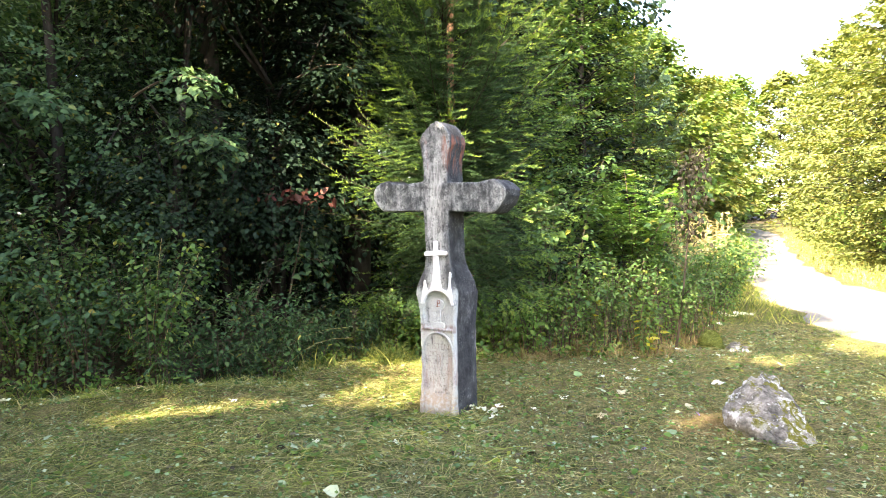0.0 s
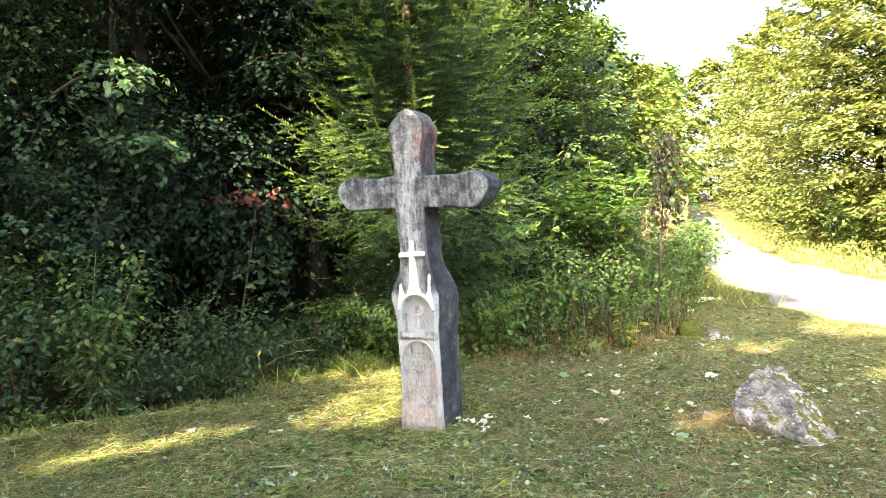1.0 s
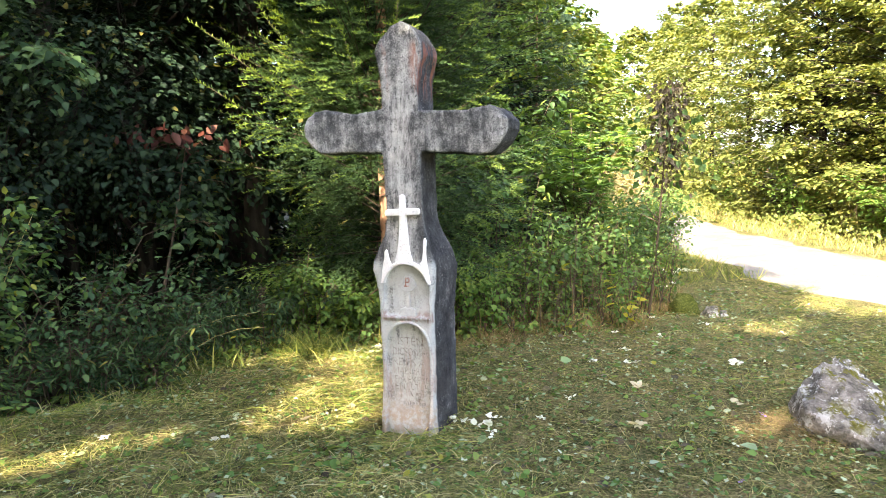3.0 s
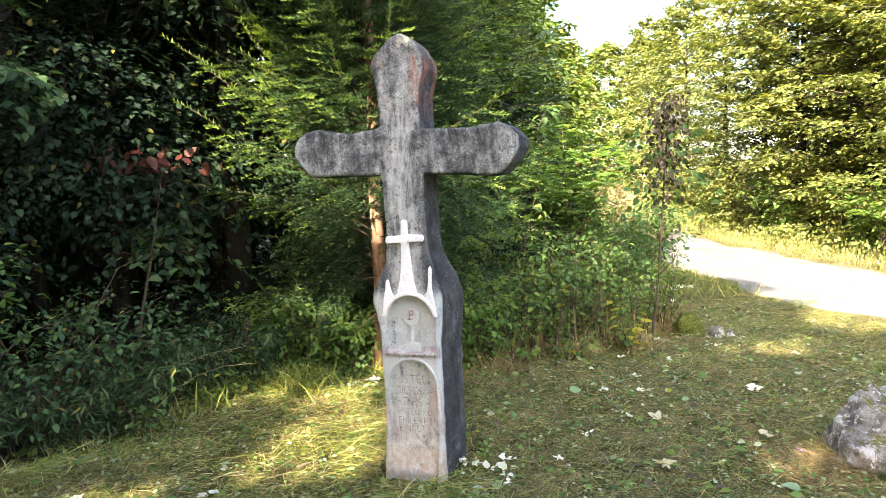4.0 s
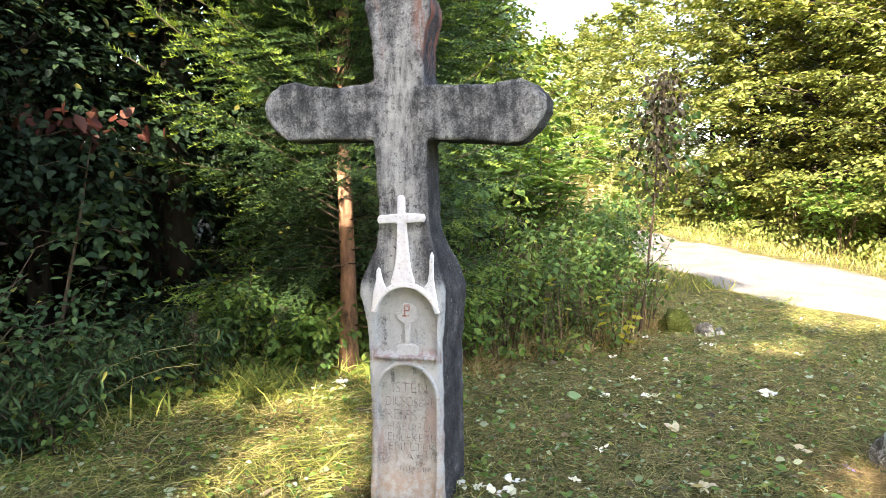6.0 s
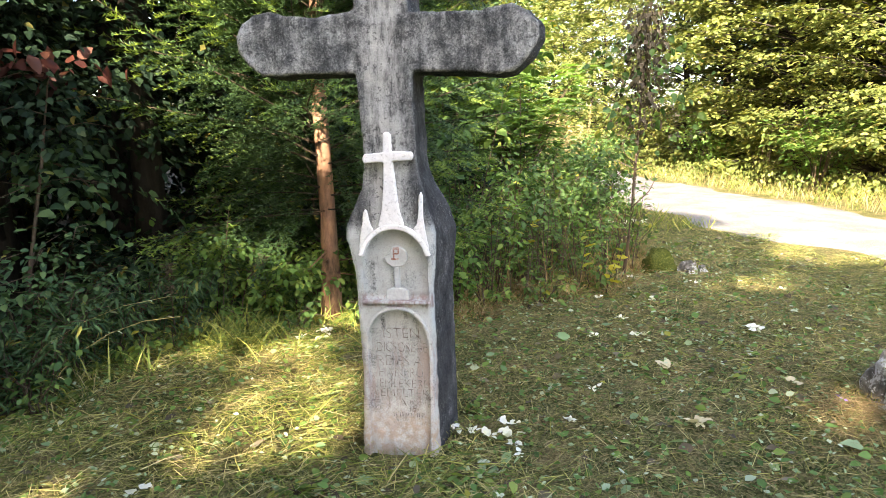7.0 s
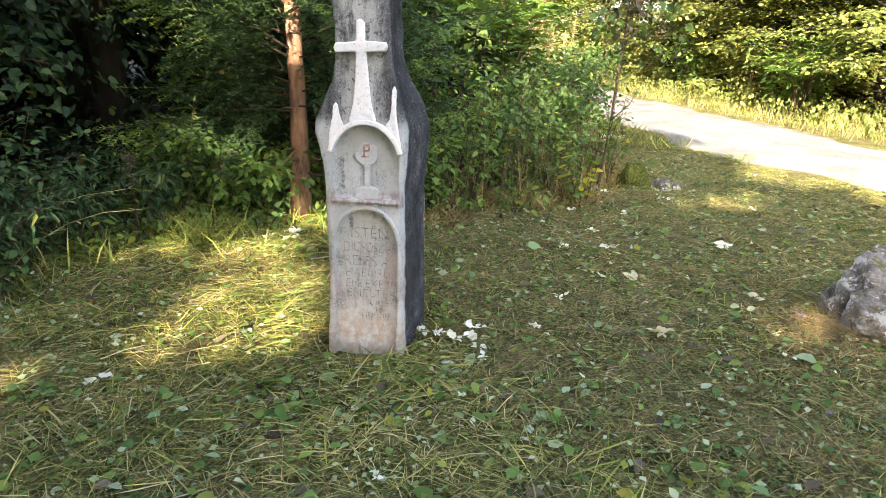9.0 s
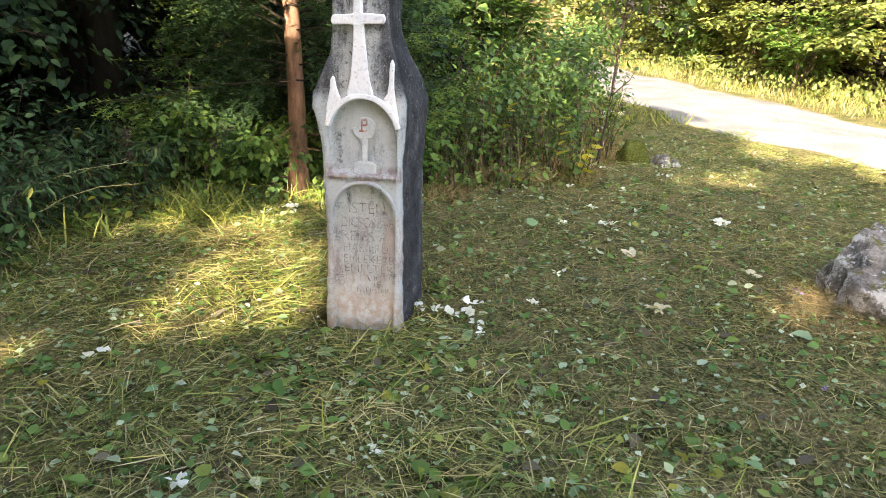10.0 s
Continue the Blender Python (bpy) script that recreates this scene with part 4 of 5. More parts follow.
stone("boulder", 2.39, 5.0, [(.93 * a, .93 * c, .93 * h) for a, c, h in ((-.36, .02, .17), (-.37, .02, .08), (-.20, -.06, -.12), (-.14, -.36, .03), (-.04, -.38, -.10), (.03, -.42, .0), (.20, -.30, .03), (.24, -.24, -.12), (.30, .02, -.12), (.30, .05, .13), (.17, .26, .36), (.07, .30, .41),
                             (-.03, .27, .37), (.24, .40, .18), (.20, .46, -.12), (-.15, .42, -.12), (-.20, .30, .24), (-.22, .14, -.12))], 3.0, ROCK,
      "grey limestone boulder with white lichen and yellow moss", rough=0.030, scale=6.5, cuts=4)
stone("mossy_stone", 3.14, 8.06, [(-.13, -.08, -.05), (.13, -.09, -.05), (.13, .09, -.05), (-.12, .10, -.05), (-.13, -.07, .10), (.12, -.08, .12), (.13, .08, .09), (-.11, .09, .11), (-.07, -.04, .22), (.05, -.05, .24), (.06, .04, .20), (-.04, .05, .22)], 5.0, MOSS, "moss-covered stone at the edge of the thicket", rough=0.035, scale=7, cuts=3)
for i, (x, y, s) in enumerate(((3.36, 7.92, .09), (3.46, 7.86, .06), (3.30, 7.82, .05), (3.42, 8.02, .07))):
    stone("small_stone", x, y, [(-s, -s * .8, -.03), (s, -s, -.03), (s * .9, s, -.03), (-s, s * .8, -.03), (-s * .6, -s * .5, s), (s * .6, -s * .4, s * 1.1), (0, s * .7, s * .9)], 8.0 + i, ROCK, "small grey stone lying in the grass", rough=0.012, scale=14, cuts=2, group="stones beside the mossy stone")


# ---------------------------------------------------------------- trees
conifer("spruce", 0.10, 8.17, 9.5, 1.58, "young spruce with bare reddish lower trunk", seed=11, low=0.85, step=0.185, tip=NEEDLE_TIP, trunk=0.062, arms=8, view_top=4.7)
SHADED = "dark green broadleaf tree at the wood's edge"
row = [(-4.9, 8.7, 8.5, 2.0), (-3.4, 8.9, 8.0, 1.7), (-2.3, 9.4, 9.0, 1.7), (-1.5, 10.4, 9.0, 1.7), (-6.6, 8.0, 8.0, 2.0), (-4.2, 10.9, 9.0, 2.1), (-0.4, 11.6, 9.0, 1.9), (-2.7, 11.9, 9.5, 2.0), (-6.6, 10.9, 9.5, 2.2), (-8.8, 8.8, 9.0, 2.3)]
# trees far left get paler leaves; the others carry shade in their colour
for i, (x, y, h, rad) in enumerate(row):
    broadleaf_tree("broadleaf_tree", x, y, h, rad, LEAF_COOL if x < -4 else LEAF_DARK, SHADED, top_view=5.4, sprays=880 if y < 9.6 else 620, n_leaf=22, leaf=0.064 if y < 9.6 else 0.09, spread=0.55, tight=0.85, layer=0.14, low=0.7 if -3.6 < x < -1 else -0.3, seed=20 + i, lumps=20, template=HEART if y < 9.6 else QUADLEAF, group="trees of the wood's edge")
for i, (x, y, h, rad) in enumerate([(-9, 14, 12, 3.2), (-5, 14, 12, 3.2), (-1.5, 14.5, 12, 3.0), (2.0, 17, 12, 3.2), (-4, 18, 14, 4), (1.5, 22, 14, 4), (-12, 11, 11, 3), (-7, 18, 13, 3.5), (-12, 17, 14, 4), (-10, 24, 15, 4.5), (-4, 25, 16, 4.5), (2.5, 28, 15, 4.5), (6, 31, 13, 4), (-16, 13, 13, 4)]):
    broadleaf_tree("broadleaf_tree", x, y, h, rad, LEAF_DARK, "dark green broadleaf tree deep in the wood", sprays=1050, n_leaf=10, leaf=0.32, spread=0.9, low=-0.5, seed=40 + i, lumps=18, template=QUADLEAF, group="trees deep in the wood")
# crown added overhead to keep skylight off the leaves below
broadleaf_tree("broadleaf_tree", -1.2, 9.7, 10.0, 2.6, LEAF_DARK, "tall dark tree added to roof and shade the wood's edge", sprays=1300, n_leaf=12, leaf=0.115, spread=0.6, low=3.1, seed=57, lumps=16, template=QUADLEAF, trunk=0.12)
for i, (x, y) in enumerate([(0.5, 12.8)]):
    layered_tree("broadleaf_tree", x, y, 8.0, 1.9, LEAF_WEED, "dark green broadleaf tree behind the spruce", 48 + i, boughs=110, twigs=12, n_leaf=13, leaf=0.085)
# added tree: its crown leans out above the view and blocks skylight
broadleaf_tree("broadleaf_tree", -3.2, 9.9, 9.5, 2.5, LEAF_DARK, "tall leaning tree, its unseen crown added to shade the wood's edge", sprays=1000, n_leaf=11, leaf=0.17, spread=0.7, low=4.7, seed=58, lumps=18, template=QUADLEAF, trunk=0.13, lean=(0.3, -2.6))
# along the road, left side
layered_tree("hornbeam", 3.0, 14.6, 8.2, 1.7, LEAF_MID, "green tree with a sunlit top behind the spruce", 59, boughs=130, twigs=12, n_leaf=12, leaf=0.10, low=0.8)
layered_tree("hornbeam", 1.25, 11.4, 7.4, 1.45, LEAF_WEED, "green broadleaf tree behind the spruce", 60, boughs=150, twigs=13, n_leaf=14, leaf=0.072, low=0.9)
conifer("blue_spruce", 4.6, 16.6, 5.8, 1.8, "bluish conifer beside the road", seed=61, low=0.6, step=0.34, twig=0.24, material=NEEDLE_BLUE, density=0.5)
for i, (x, y, h, rad) in enumerate([(5.5, 19, 6.6, 2.1), (6.4, 23, 7.6, 2.3), (8.0, 23.8, 6.4, 2.0), (9.5, 27.3, 7.0, 2.2), (11.6, 31.8, 8.0, 2.5), (14.0, 36.8, 8.8, 2.7), (16.2, 41.5, 9.5, 2.9), (18.2, 48, 10.5, 3.1), (21.5, 58, 12, 4.0), (25.5, 60, 12.5, 3.6), (29, 59, 12.5, 3.6), (33, 60, 13, 4), (17, 62, 12, 4.0), (9, 36, 11, 3.4)]):
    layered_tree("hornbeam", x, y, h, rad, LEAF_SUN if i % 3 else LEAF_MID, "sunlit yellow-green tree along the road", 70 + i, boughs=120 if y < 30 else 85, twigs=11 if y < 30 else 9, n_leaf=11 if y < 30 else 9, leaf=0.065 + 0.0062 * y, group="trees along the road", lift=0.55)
# right side of the road
for i, (x, y, h, rad) in enumerate([(11.2, 8.0, 8.0, 2.4), (10.9, 11.2, 8.5, 2.5), (11.6, 14.0, 8.5, 2.3), (12.3, 16.8, 9.0, 2.4), (13.8, 20.0, 9.0, 2.4), (15.8, 24.5, 9.5, 2.6), (18.5, 31, 10, 2.8), (22.5, 38, 11, 3.2), (25.5, 46, 12, 3.6), (14.0, 10.5, 10, 3.0), (15, 15, 11, 3.2), (13.4, 5.6, 9, 2.8)]):
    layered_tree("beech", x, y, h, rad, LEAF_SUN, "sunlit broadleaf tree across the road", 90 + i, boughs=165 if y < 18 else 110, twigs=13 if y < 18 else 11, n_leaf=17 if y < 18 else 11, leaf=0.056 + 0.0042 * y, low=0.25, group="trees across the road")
# backing trees: their darkened leaves give the gaps between the beeches their shade
for i, (x, y) in enumerate([(17.5, 3.0), (18.0, 7.5), (18.5, 12.5), (19.5, 18.5), (21.5, 24), (16.0, 9.0), (17.0, 13.5)]):
    broadleaf_tree("broadleaf_tree", x, y, 12, 3.8, LEAF_DARK, "dark tree deep in the wood across the road", sprays=900, n_leaf=10, leaf=0.38, spread=0.9, low=-0.5, seed=560 + i, lumps=18, template=QUADLEAF, group="trees deep in the wood")
# behind the camera: unseen trees added to shade the clearing, with gaps for the sunny spots
for i, (x, y, h, rad) in enumerate([(-3.6, -3.6, 8.5, 2.6), (-6.2, -3.9, 12.5, 2.9), (-9.5, -1.5, 11, 3.0), (-12.5, 1.0, 12, 3.2), (-1.0, -5.5, 9.5, 2.6), (-5.0, -7.5, 12, 3.2), (-10.6, -5.6, 13, 3.5), (-14, -3.5, 14, 3.6), (1.5, -8.5, 11, 3.0), (-10.5, 3.6, 10, 2.6), (-4.6, -2.1, 11.5, 2.4)]):
    broadleaf_tree("broadleaf_tree", x, y, h, rad, LEAF_DARK, "tall unseen broadleaf tree added to shade the clearing", sprays=800, n_leaf=11, leaf=0.36, spread=0.8, low=1.9, template=QUADLEAF, seed=120 + i, lumps=15, shade=True, trunk=0.14, group="trees round the clearing")

# ---------------------------------------------------------------- thicket below the trees
for i, (x, y, h, rad) in enumerate([(-4.3, 7.0, 1.35, .7), (-3.6, 6.75, 1.25, .65), (-2.9, 6.75, 1.45, .6), (-2.4, 7.2, 1.2, .6), (-3.3, 7.4, 1.6, .7), (-4.9, 7.3, 1.6, .8), (-1.9, 7.6, 0.9, .5), (-5.6, 6.9, 1.4, .8), (-4.1, 7.7, 1.8, .8)]):
    plant_clump("bramble_bush", x, y, h, rad, LEAF_COOL if x > -2.6 or i % 3 == 1 else LEAF_WEED, "leafy green bramble bush below the trees", stems=18, leaves=1200, leaf=0.055 if x > -2.6 else 0.062, seed=150 + i, group="bushes at the wood's edge")
for i, (x, y, h, rad, m) in enumerate([(0.75, 8.25, .8, .45, LEAF_PALE), (1.3, 8.45, 1.0, .55, LEAF_MID), (1.9, 8.6, 1.05, .6, LEAF_MID), (2.5, 8.9, 1.05, .6, LEAF_MID), (3.1, 9.4, 1.1, .6, LEAF_MID), (3.8, 10.3, 1.1, .6, LEAF_MID), (2.2, 9.6, 1.3, .7, LEAF_PALE), (3.0, 10.6, 1.3, .7, LEAF_MID), (4.4, 11.6, 1.0, .6, LEAF_MID), (1.3, 9.6, 1.5, .7, LEAF_MID), (-0.5, 8.5, .8, .45, LEAF_MID), (-0.9, 8.7, 0.7, .4, LEAF_MID), (-0.3, 8.35, .5, .35, LEAF_PALE), (-1.6, 7.75, .55, .4, LEAF_MID), (-1.25, 8.15, .6, .4, LEAF_MID), (-0.75, 8.4, .7, .4, LEAF_PALE), (-0.45, 8.75, 1.1, .4, LEAF_MID), (-1.9, 7.35, .5, .4, LEAF_MID), (-1.45, 7.95, .45, .4, LEAF_PALE), (-1.05, 8.2, .6, .4, LEAF_MID), (-2.2, 7.1, .5, .4, LEAF_PALE), (-2.7, 6.75, .6, .4, LEAF_MID), (-0.2, 8.3, .6, .3, LEAF_MID), (0.35, 8.45, .55, .35, LEAF_PALE), (4.35, 10.9, 1.0, .5, LEAF_MID), (4.65, 11.5, 1.1, .5, LEAF_MID), (5.0, 12.2, 1.1, .5, LEAF_PALE), (5.25, 12.9, 1.1, .5, LEAF_MID), (5.6, 13.5, 1.1, .5, LEAF_MID), (6.2, 14.6, 1.1, .5, LEAF_PALE), (6.9, 15.8, 1.1, .6, LEAF_MID)]):
    plant_clump("weed_clump", x, y, h, rad, LEAF_WEED if m is LEAF_MID and x > -1 else (LEAF_COOL if x < -1 else m), "tall green weeds beside the mown grass", "weeds", stems=14, leaves=1150 if x > -1 else 800, leaf=0.062 if x > -1 else 0.075, template=LEAF if x > -1 else LANCE, seed=180 + i, bottom=0.0, group="weeds of the thicket")


def overhang(x, y, z, dx, dy, dz, seed, leaves, material):
    """A leafy branch reaching out of the wood over the clearing."""
    r = np.random.default_rng(seed)
    root = empty("overhanging_branch", x, y, z, "leafy branch reaching out of the wood's edge", "branch", "overhanging branches")
    bm = bmesh.new()
    ts = np.linspace(0, 1, 7)
    line = np.array([(dx * t, dy * t, dz * t + .25 * t * (1 - t) - .18 * t ** 3) for t in ts])
    tube(bm, [Vector(p) for p in line], [.016 * (1 - .85 * t) + .002 for t in ts], 5)
    part("stem", bm, TWIG, root)
    n = leaves // 12
    t = r.uniform(.2, 1, n)
    cen = np.stack([np.interp(t, ts, line[:, c]) for c in range(3)], 1) + r.normal(0, .05, (n, 3))
    out = unit(np.array([[dx, dy, 0]]) + r.normal(0, .7, (n, 3)) * np.array([1, 1, .3]))
    P, D, N, S = crown_sprays(r, cen, out, 12, .34, .085, droop=.3, layer=.2)
    leaf_part("foliage", HEART, P, D, N, S, material, root)


overhang(-3.7, 8.2, 3.05, 1.25, -.95, .15, 601, 220, LEAF_COOL)
overhang(-3.2, 8.3, 2.45, 0.9, -.8, .10, 602, 300, LEAF_COOL)
overhang(-5.2, 8.0, 2.9, 1.3, -1.0, .0, 603, 420, LEAF_COOL)
overhang(-1.9, 8.9, 3.4, 0.9, -.7, .1, 604, 360, LEAF_DARK)
overhang(-2.2, 8.9, 1.25, 0.75, -.6, -.1, 605, 260, LEAF_COOL)

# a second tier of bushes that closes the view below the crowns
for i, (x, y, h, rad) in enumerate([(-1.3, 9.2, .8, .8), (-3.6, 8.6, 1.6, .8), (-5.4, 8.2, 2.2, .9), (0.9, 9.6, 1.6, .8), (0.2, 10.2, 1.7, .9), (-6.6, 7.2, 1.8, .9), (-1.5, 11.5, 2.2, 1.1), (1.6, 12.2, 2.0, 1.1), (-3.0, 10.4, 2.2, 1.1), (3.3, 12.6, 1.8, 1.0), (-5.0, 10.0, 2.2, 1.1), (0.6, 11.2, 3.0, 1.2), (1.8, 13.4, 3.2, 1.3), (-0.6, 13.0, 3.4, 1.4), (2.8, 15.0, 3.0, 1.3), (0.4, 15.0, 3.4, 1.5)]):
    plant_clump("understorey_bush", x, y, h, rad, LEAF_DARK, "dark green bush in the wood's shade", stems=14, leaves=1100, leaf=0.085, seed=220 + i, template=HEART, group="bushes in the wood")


def pinnate_bush(x, y, height, radius, seed, fronds=60, label="bright green bush with feathery leaves beside the road"):
    """Stems that carry feathered leaves of many paired leaflets."""
    r = np.random.default_rng(seed)
    root = empty("robinia_bush", x, y, float(ground_z(x, y)) - .03, label, "shrub", "feathery bushes")
    P, D, N, S = [], [], [], []
    for i in range(12):
        a = r.uniform(0, 6.283)
        top = Vector((radius * .75 * math.cos(a), radius * .75 * math.sin(a), height * r.uniform(.7, 1.0)))
        bm = bmesh.new()
        mid_p = Vector((top.x * .3, top.y * .3, top.z * .6))
        tube(bm, [Vector((0, 0, 0)), mid_p, top], [.012, .008, .003], 5)
        part("stem", bm, TWIG, root)
        for k in range(fronds // 12):
            s0 = np.array(mid_p.lerp(top, r.uniform(0, 1)))
            b = r.uniform(0, 6.283)
            ax = unit(np.array([[math.cos(b), math.sin(b), r.uniform(.0, .5)]]))[0]
            L = r.uniform(.28, .48)
            t = np.repeat(np.linspace(.15, 1, 9), 2)
            sg = np.tile([-1.0, 1.0], 9)
            sv = unit(np.cross(ax, [0, 0, 1.0])[None])[0]
            p = s0 + ax * (L * t)[:, None]
            p[:, 2] -= .35 * L * t ** 2
            P.append(p)
            D.append(sg[:, None] * sv + .35 * ax + np.array([0, 0, -.2]) + r.normal(0, .1, (18, 3)))
            N.append(np.array([[0, 0, 1.0]]) + r.normal(0, .2, (18, 3)))
            S.append(.105 * r.uniform(.75, 1.15, 18) * (1.1 - .5 * t))
    leaf_part("foliage", LEAF, *map(np.concatenate, (P, D, N, S)), LEAF_PALE, root)


pinnate_bush(2.85, 10.2, 2.25, 0.9, 260, 240)
pinnate_bush(3.5, 11.3, 1.8, 0.7, 261, 70)
pinnate_bush(9.4, 11.6, 1.5, 0.8, 262, 80, "pale feathery bush below the trees across the road")
plant_clump("hazel_bush", 1.5, 9.0, 2.3, 0.7, LEAF_WEED, "hazel bush with broad green leaves beside the spruce", stems=9, leaves=420, leaf=0.10, seed=262, template=HEART, bottom=0.45)
for i, (x, y, h) in enumerate([(-0.25, 8.0, .22), (-0.55, 8.1, .3), (-1.3, 7.7, .28), (-1.05, 7.85, .22), (0.3, 7.85, .25), (0.85, 7.75, .25), (-1.75, 7.1, .3), (1.25, 7.75, .3), (1.7, 7.7, .25), (-2.6, 6.55, .3), (-3.3, 6.4, .3), (2.3, 7.8, .3), (-4.0, 6.5, .3)]):
    plant_clump("low_weed", x, y, h, .2, (LEAF_WEED, LEAF_PALE, LEAF_MID)[i % 3], "low leafy weed at the edge of the mown grass", "weed", stems=7, leaves=90, leaf=.06, seed=620 + i, group="low weeds")
for i, (x, y, h) in enumerate([(1.0, 8.0, .5), (1.45, 8.1, .55), (1.85, 8.05, .45), (2.3, 8.15, .55), (2.75, 8.3, .6), (3.15, 8.55, .6), (3.5, 9.0, .6), (3.9, 9.7, .6), (1.2, 8.2, .8), (2.05, 8.3, .8)]):
    plant_clump("thicket_weed", x, y, h, .28, (LEAF_WEED, LEAF_PALE, LEAF_MID)[i % 3], "leafy weed in front of the thicket", "weed", stems=9, leaves=220, leaf=.055, seed=670 + i, group="weeds before the thicket", bottom=0.05)
for i, (x, y, h) in enumerate([(0.66, 7.92, .72), (1.02, 7.86, .6)]):
    plant_clump("yellow_green_bush", x, y, h, 0.30, LEAF_PALE, "low bush with yellow-green leaves at the spruce's foot", stems=12, leaves=330, leaf=0.058, seed=263 + i, template=HEART, group="yellow-green bushes")
for i, (x, y, h, rad) in enumerate([(9.6, 7.0, 1.3, .8), (9.5, 9.5, 1.2, .8), (9.7, 12.0, 1.4, .8), (10.4, 13.6, 1.5, .8), (11.0, 15.8, 1.5, .9), (11.9, 18.6, 1.6, .9), (13.2, 22, 1.8, 1.0), (15.2, 26, 2, 1.1)]):
    plant_clump("roadside_bush", x, y, h, rad, (LEAF_PALE, LEAF_SUN)[i % 2], "sunlit bush on the road's far side", stems=14, leaves=900, leaf=0.11, seed=280 + i, group="bushes across the road")


# ---------------------------------------------------------------- single plants
def small_tree(x, y):
    """The thin, half-withered sapling wrapped in dead leaves."""
    r = np.random.default_rng(301)
    z0 = float(ground_z(x, y)) - 0.03
    root = empty("withered_sapling", x, y, z0, "thin sapling with withered brown leaves at the top", "sapling")
    bm = bmesh.new()
    line = [Vector((0, 0, 0)), Vector((.05, .0, .35)), Vector((.10, .01, .8)), Vector((.13, .0, 1.25)), Vector((.16, .0, 1.7)), Vector((.24, 0, 2.38))]
    tube(bm, line, [.017, .014, .012, .010, .008, .003], 7)
    part("trunk", bm, TWIG, root)
    for i in range(22):
        q = r.uniform(0.35, 2.1)
        p = np.array([np.interp(q, [v.z for v in line], [v.x for v in line]), 0, q])
        d = unit(r.normal(0, 1, (1, 3)) * np.array([1, 1, .3]))[0] + np.array([0, 0, .45])
        e = p + d * r.uniform(.12, .38)
        bm = bmesh.new()
        tube(bm, [Vector(p), Vector((p + e) / 2 + r.normal(0, .02, 3)), Vector(e)], [.006, .004, .0015], 4)
        part("branch", bm, TWIG, root)
    for nm, m, n, lo, hi, wide, size in (("withered_foliage", LEAF_BROWN, 620, 1.15, 2.40, .09, .050), ("green_foliage", LEAF_WEED, 150, 0.9, 2.2, .27, .075)):
        z = lo + (hi - lo) * r.beta(2.2, 1.3, n)
        c = np.stack([np.interp(z, [v.z for v in line], [v.x for v in line]), np.zeros(n), z], 1)
        o = r.normal(0, 1, (n, 3)) * np.array([1, 1, .3]) * wide
        leaf_part(nm, HEART, c + o, o + np.array([0, 0, -.25]) + r.normal(0, .1, (n, 3)), r.normal(0, 1, (n, 3)) + np.array([0, -.4, .5]), size * r.uniform(.6, 1.3, n), m, root)
    return root


small_tree(2.72, 8.02)


def red_shrub(x, y):
    r = np.random.default_rng(311)
    root = empty("red_leaved_shrub", x, y, float(ground_z(x, y)) - .03, "slender shrub with withered red leaves in the wood's shade", "shrub")
    bm = bmesh.new()
    line = [Vector((-.25, .1, 0)), Vector((-.15, 0, .6)), Vector((.0, 0, 1.3)), Vector((.12, 0, 1.95))]
    tube(bm, line, [.02, .017, .012, .004], 6)
    part("trunk", bm, TWIG, root)
    for i in range(7):
        a = r.uniform(-.5, 3.6)
        bm = bmesh.new()
        s = line[2].lerp(line[3], r.uniform(-.3, .9))
        tube(bm, [s, s + Vector((.25 * math.cos(a), -.2 * math.sin(a), .05)), s + Vector((.5 * math.cos(a), -.35 * math.sin(a), .0))], [.006, .004, .001], 4)
        part("branch", bm, TWIG, root)
    n = 64
    c = np.array([0.0, -.12, 1.95]) + r.normal(0, 1, (n, 3)) * np.array([.24, .12, .06])
    leaf_part("red_foliage", LEAF, c, r.normal(0, 1, (n, 3)) + np.array([.3, -.3, -.35]), r.normal(0, .5, (n, 3)) + np.array([0, -.4, 1]), .125 * r.uniform(.6, 1.2, n), LEAF_RED, root)
    n = 260
    c = np.array([0.1, 0, 1.6]) + r.normal(0, 1, (n, 3)) * np.array([.35, .22, .28])
    leaf_part("green_foliage", LEAF, c, r.normal(0, 1, (n, 3)) + np.array([.2, -.3, -.5]), r.normal(0, .4, (n, 3)) + np.array([0, -.3, 1]), .075 * r.uniform(.6, 1.2, n), LEAF_DARK, root)


red_shrub(-1.78, 8.28)


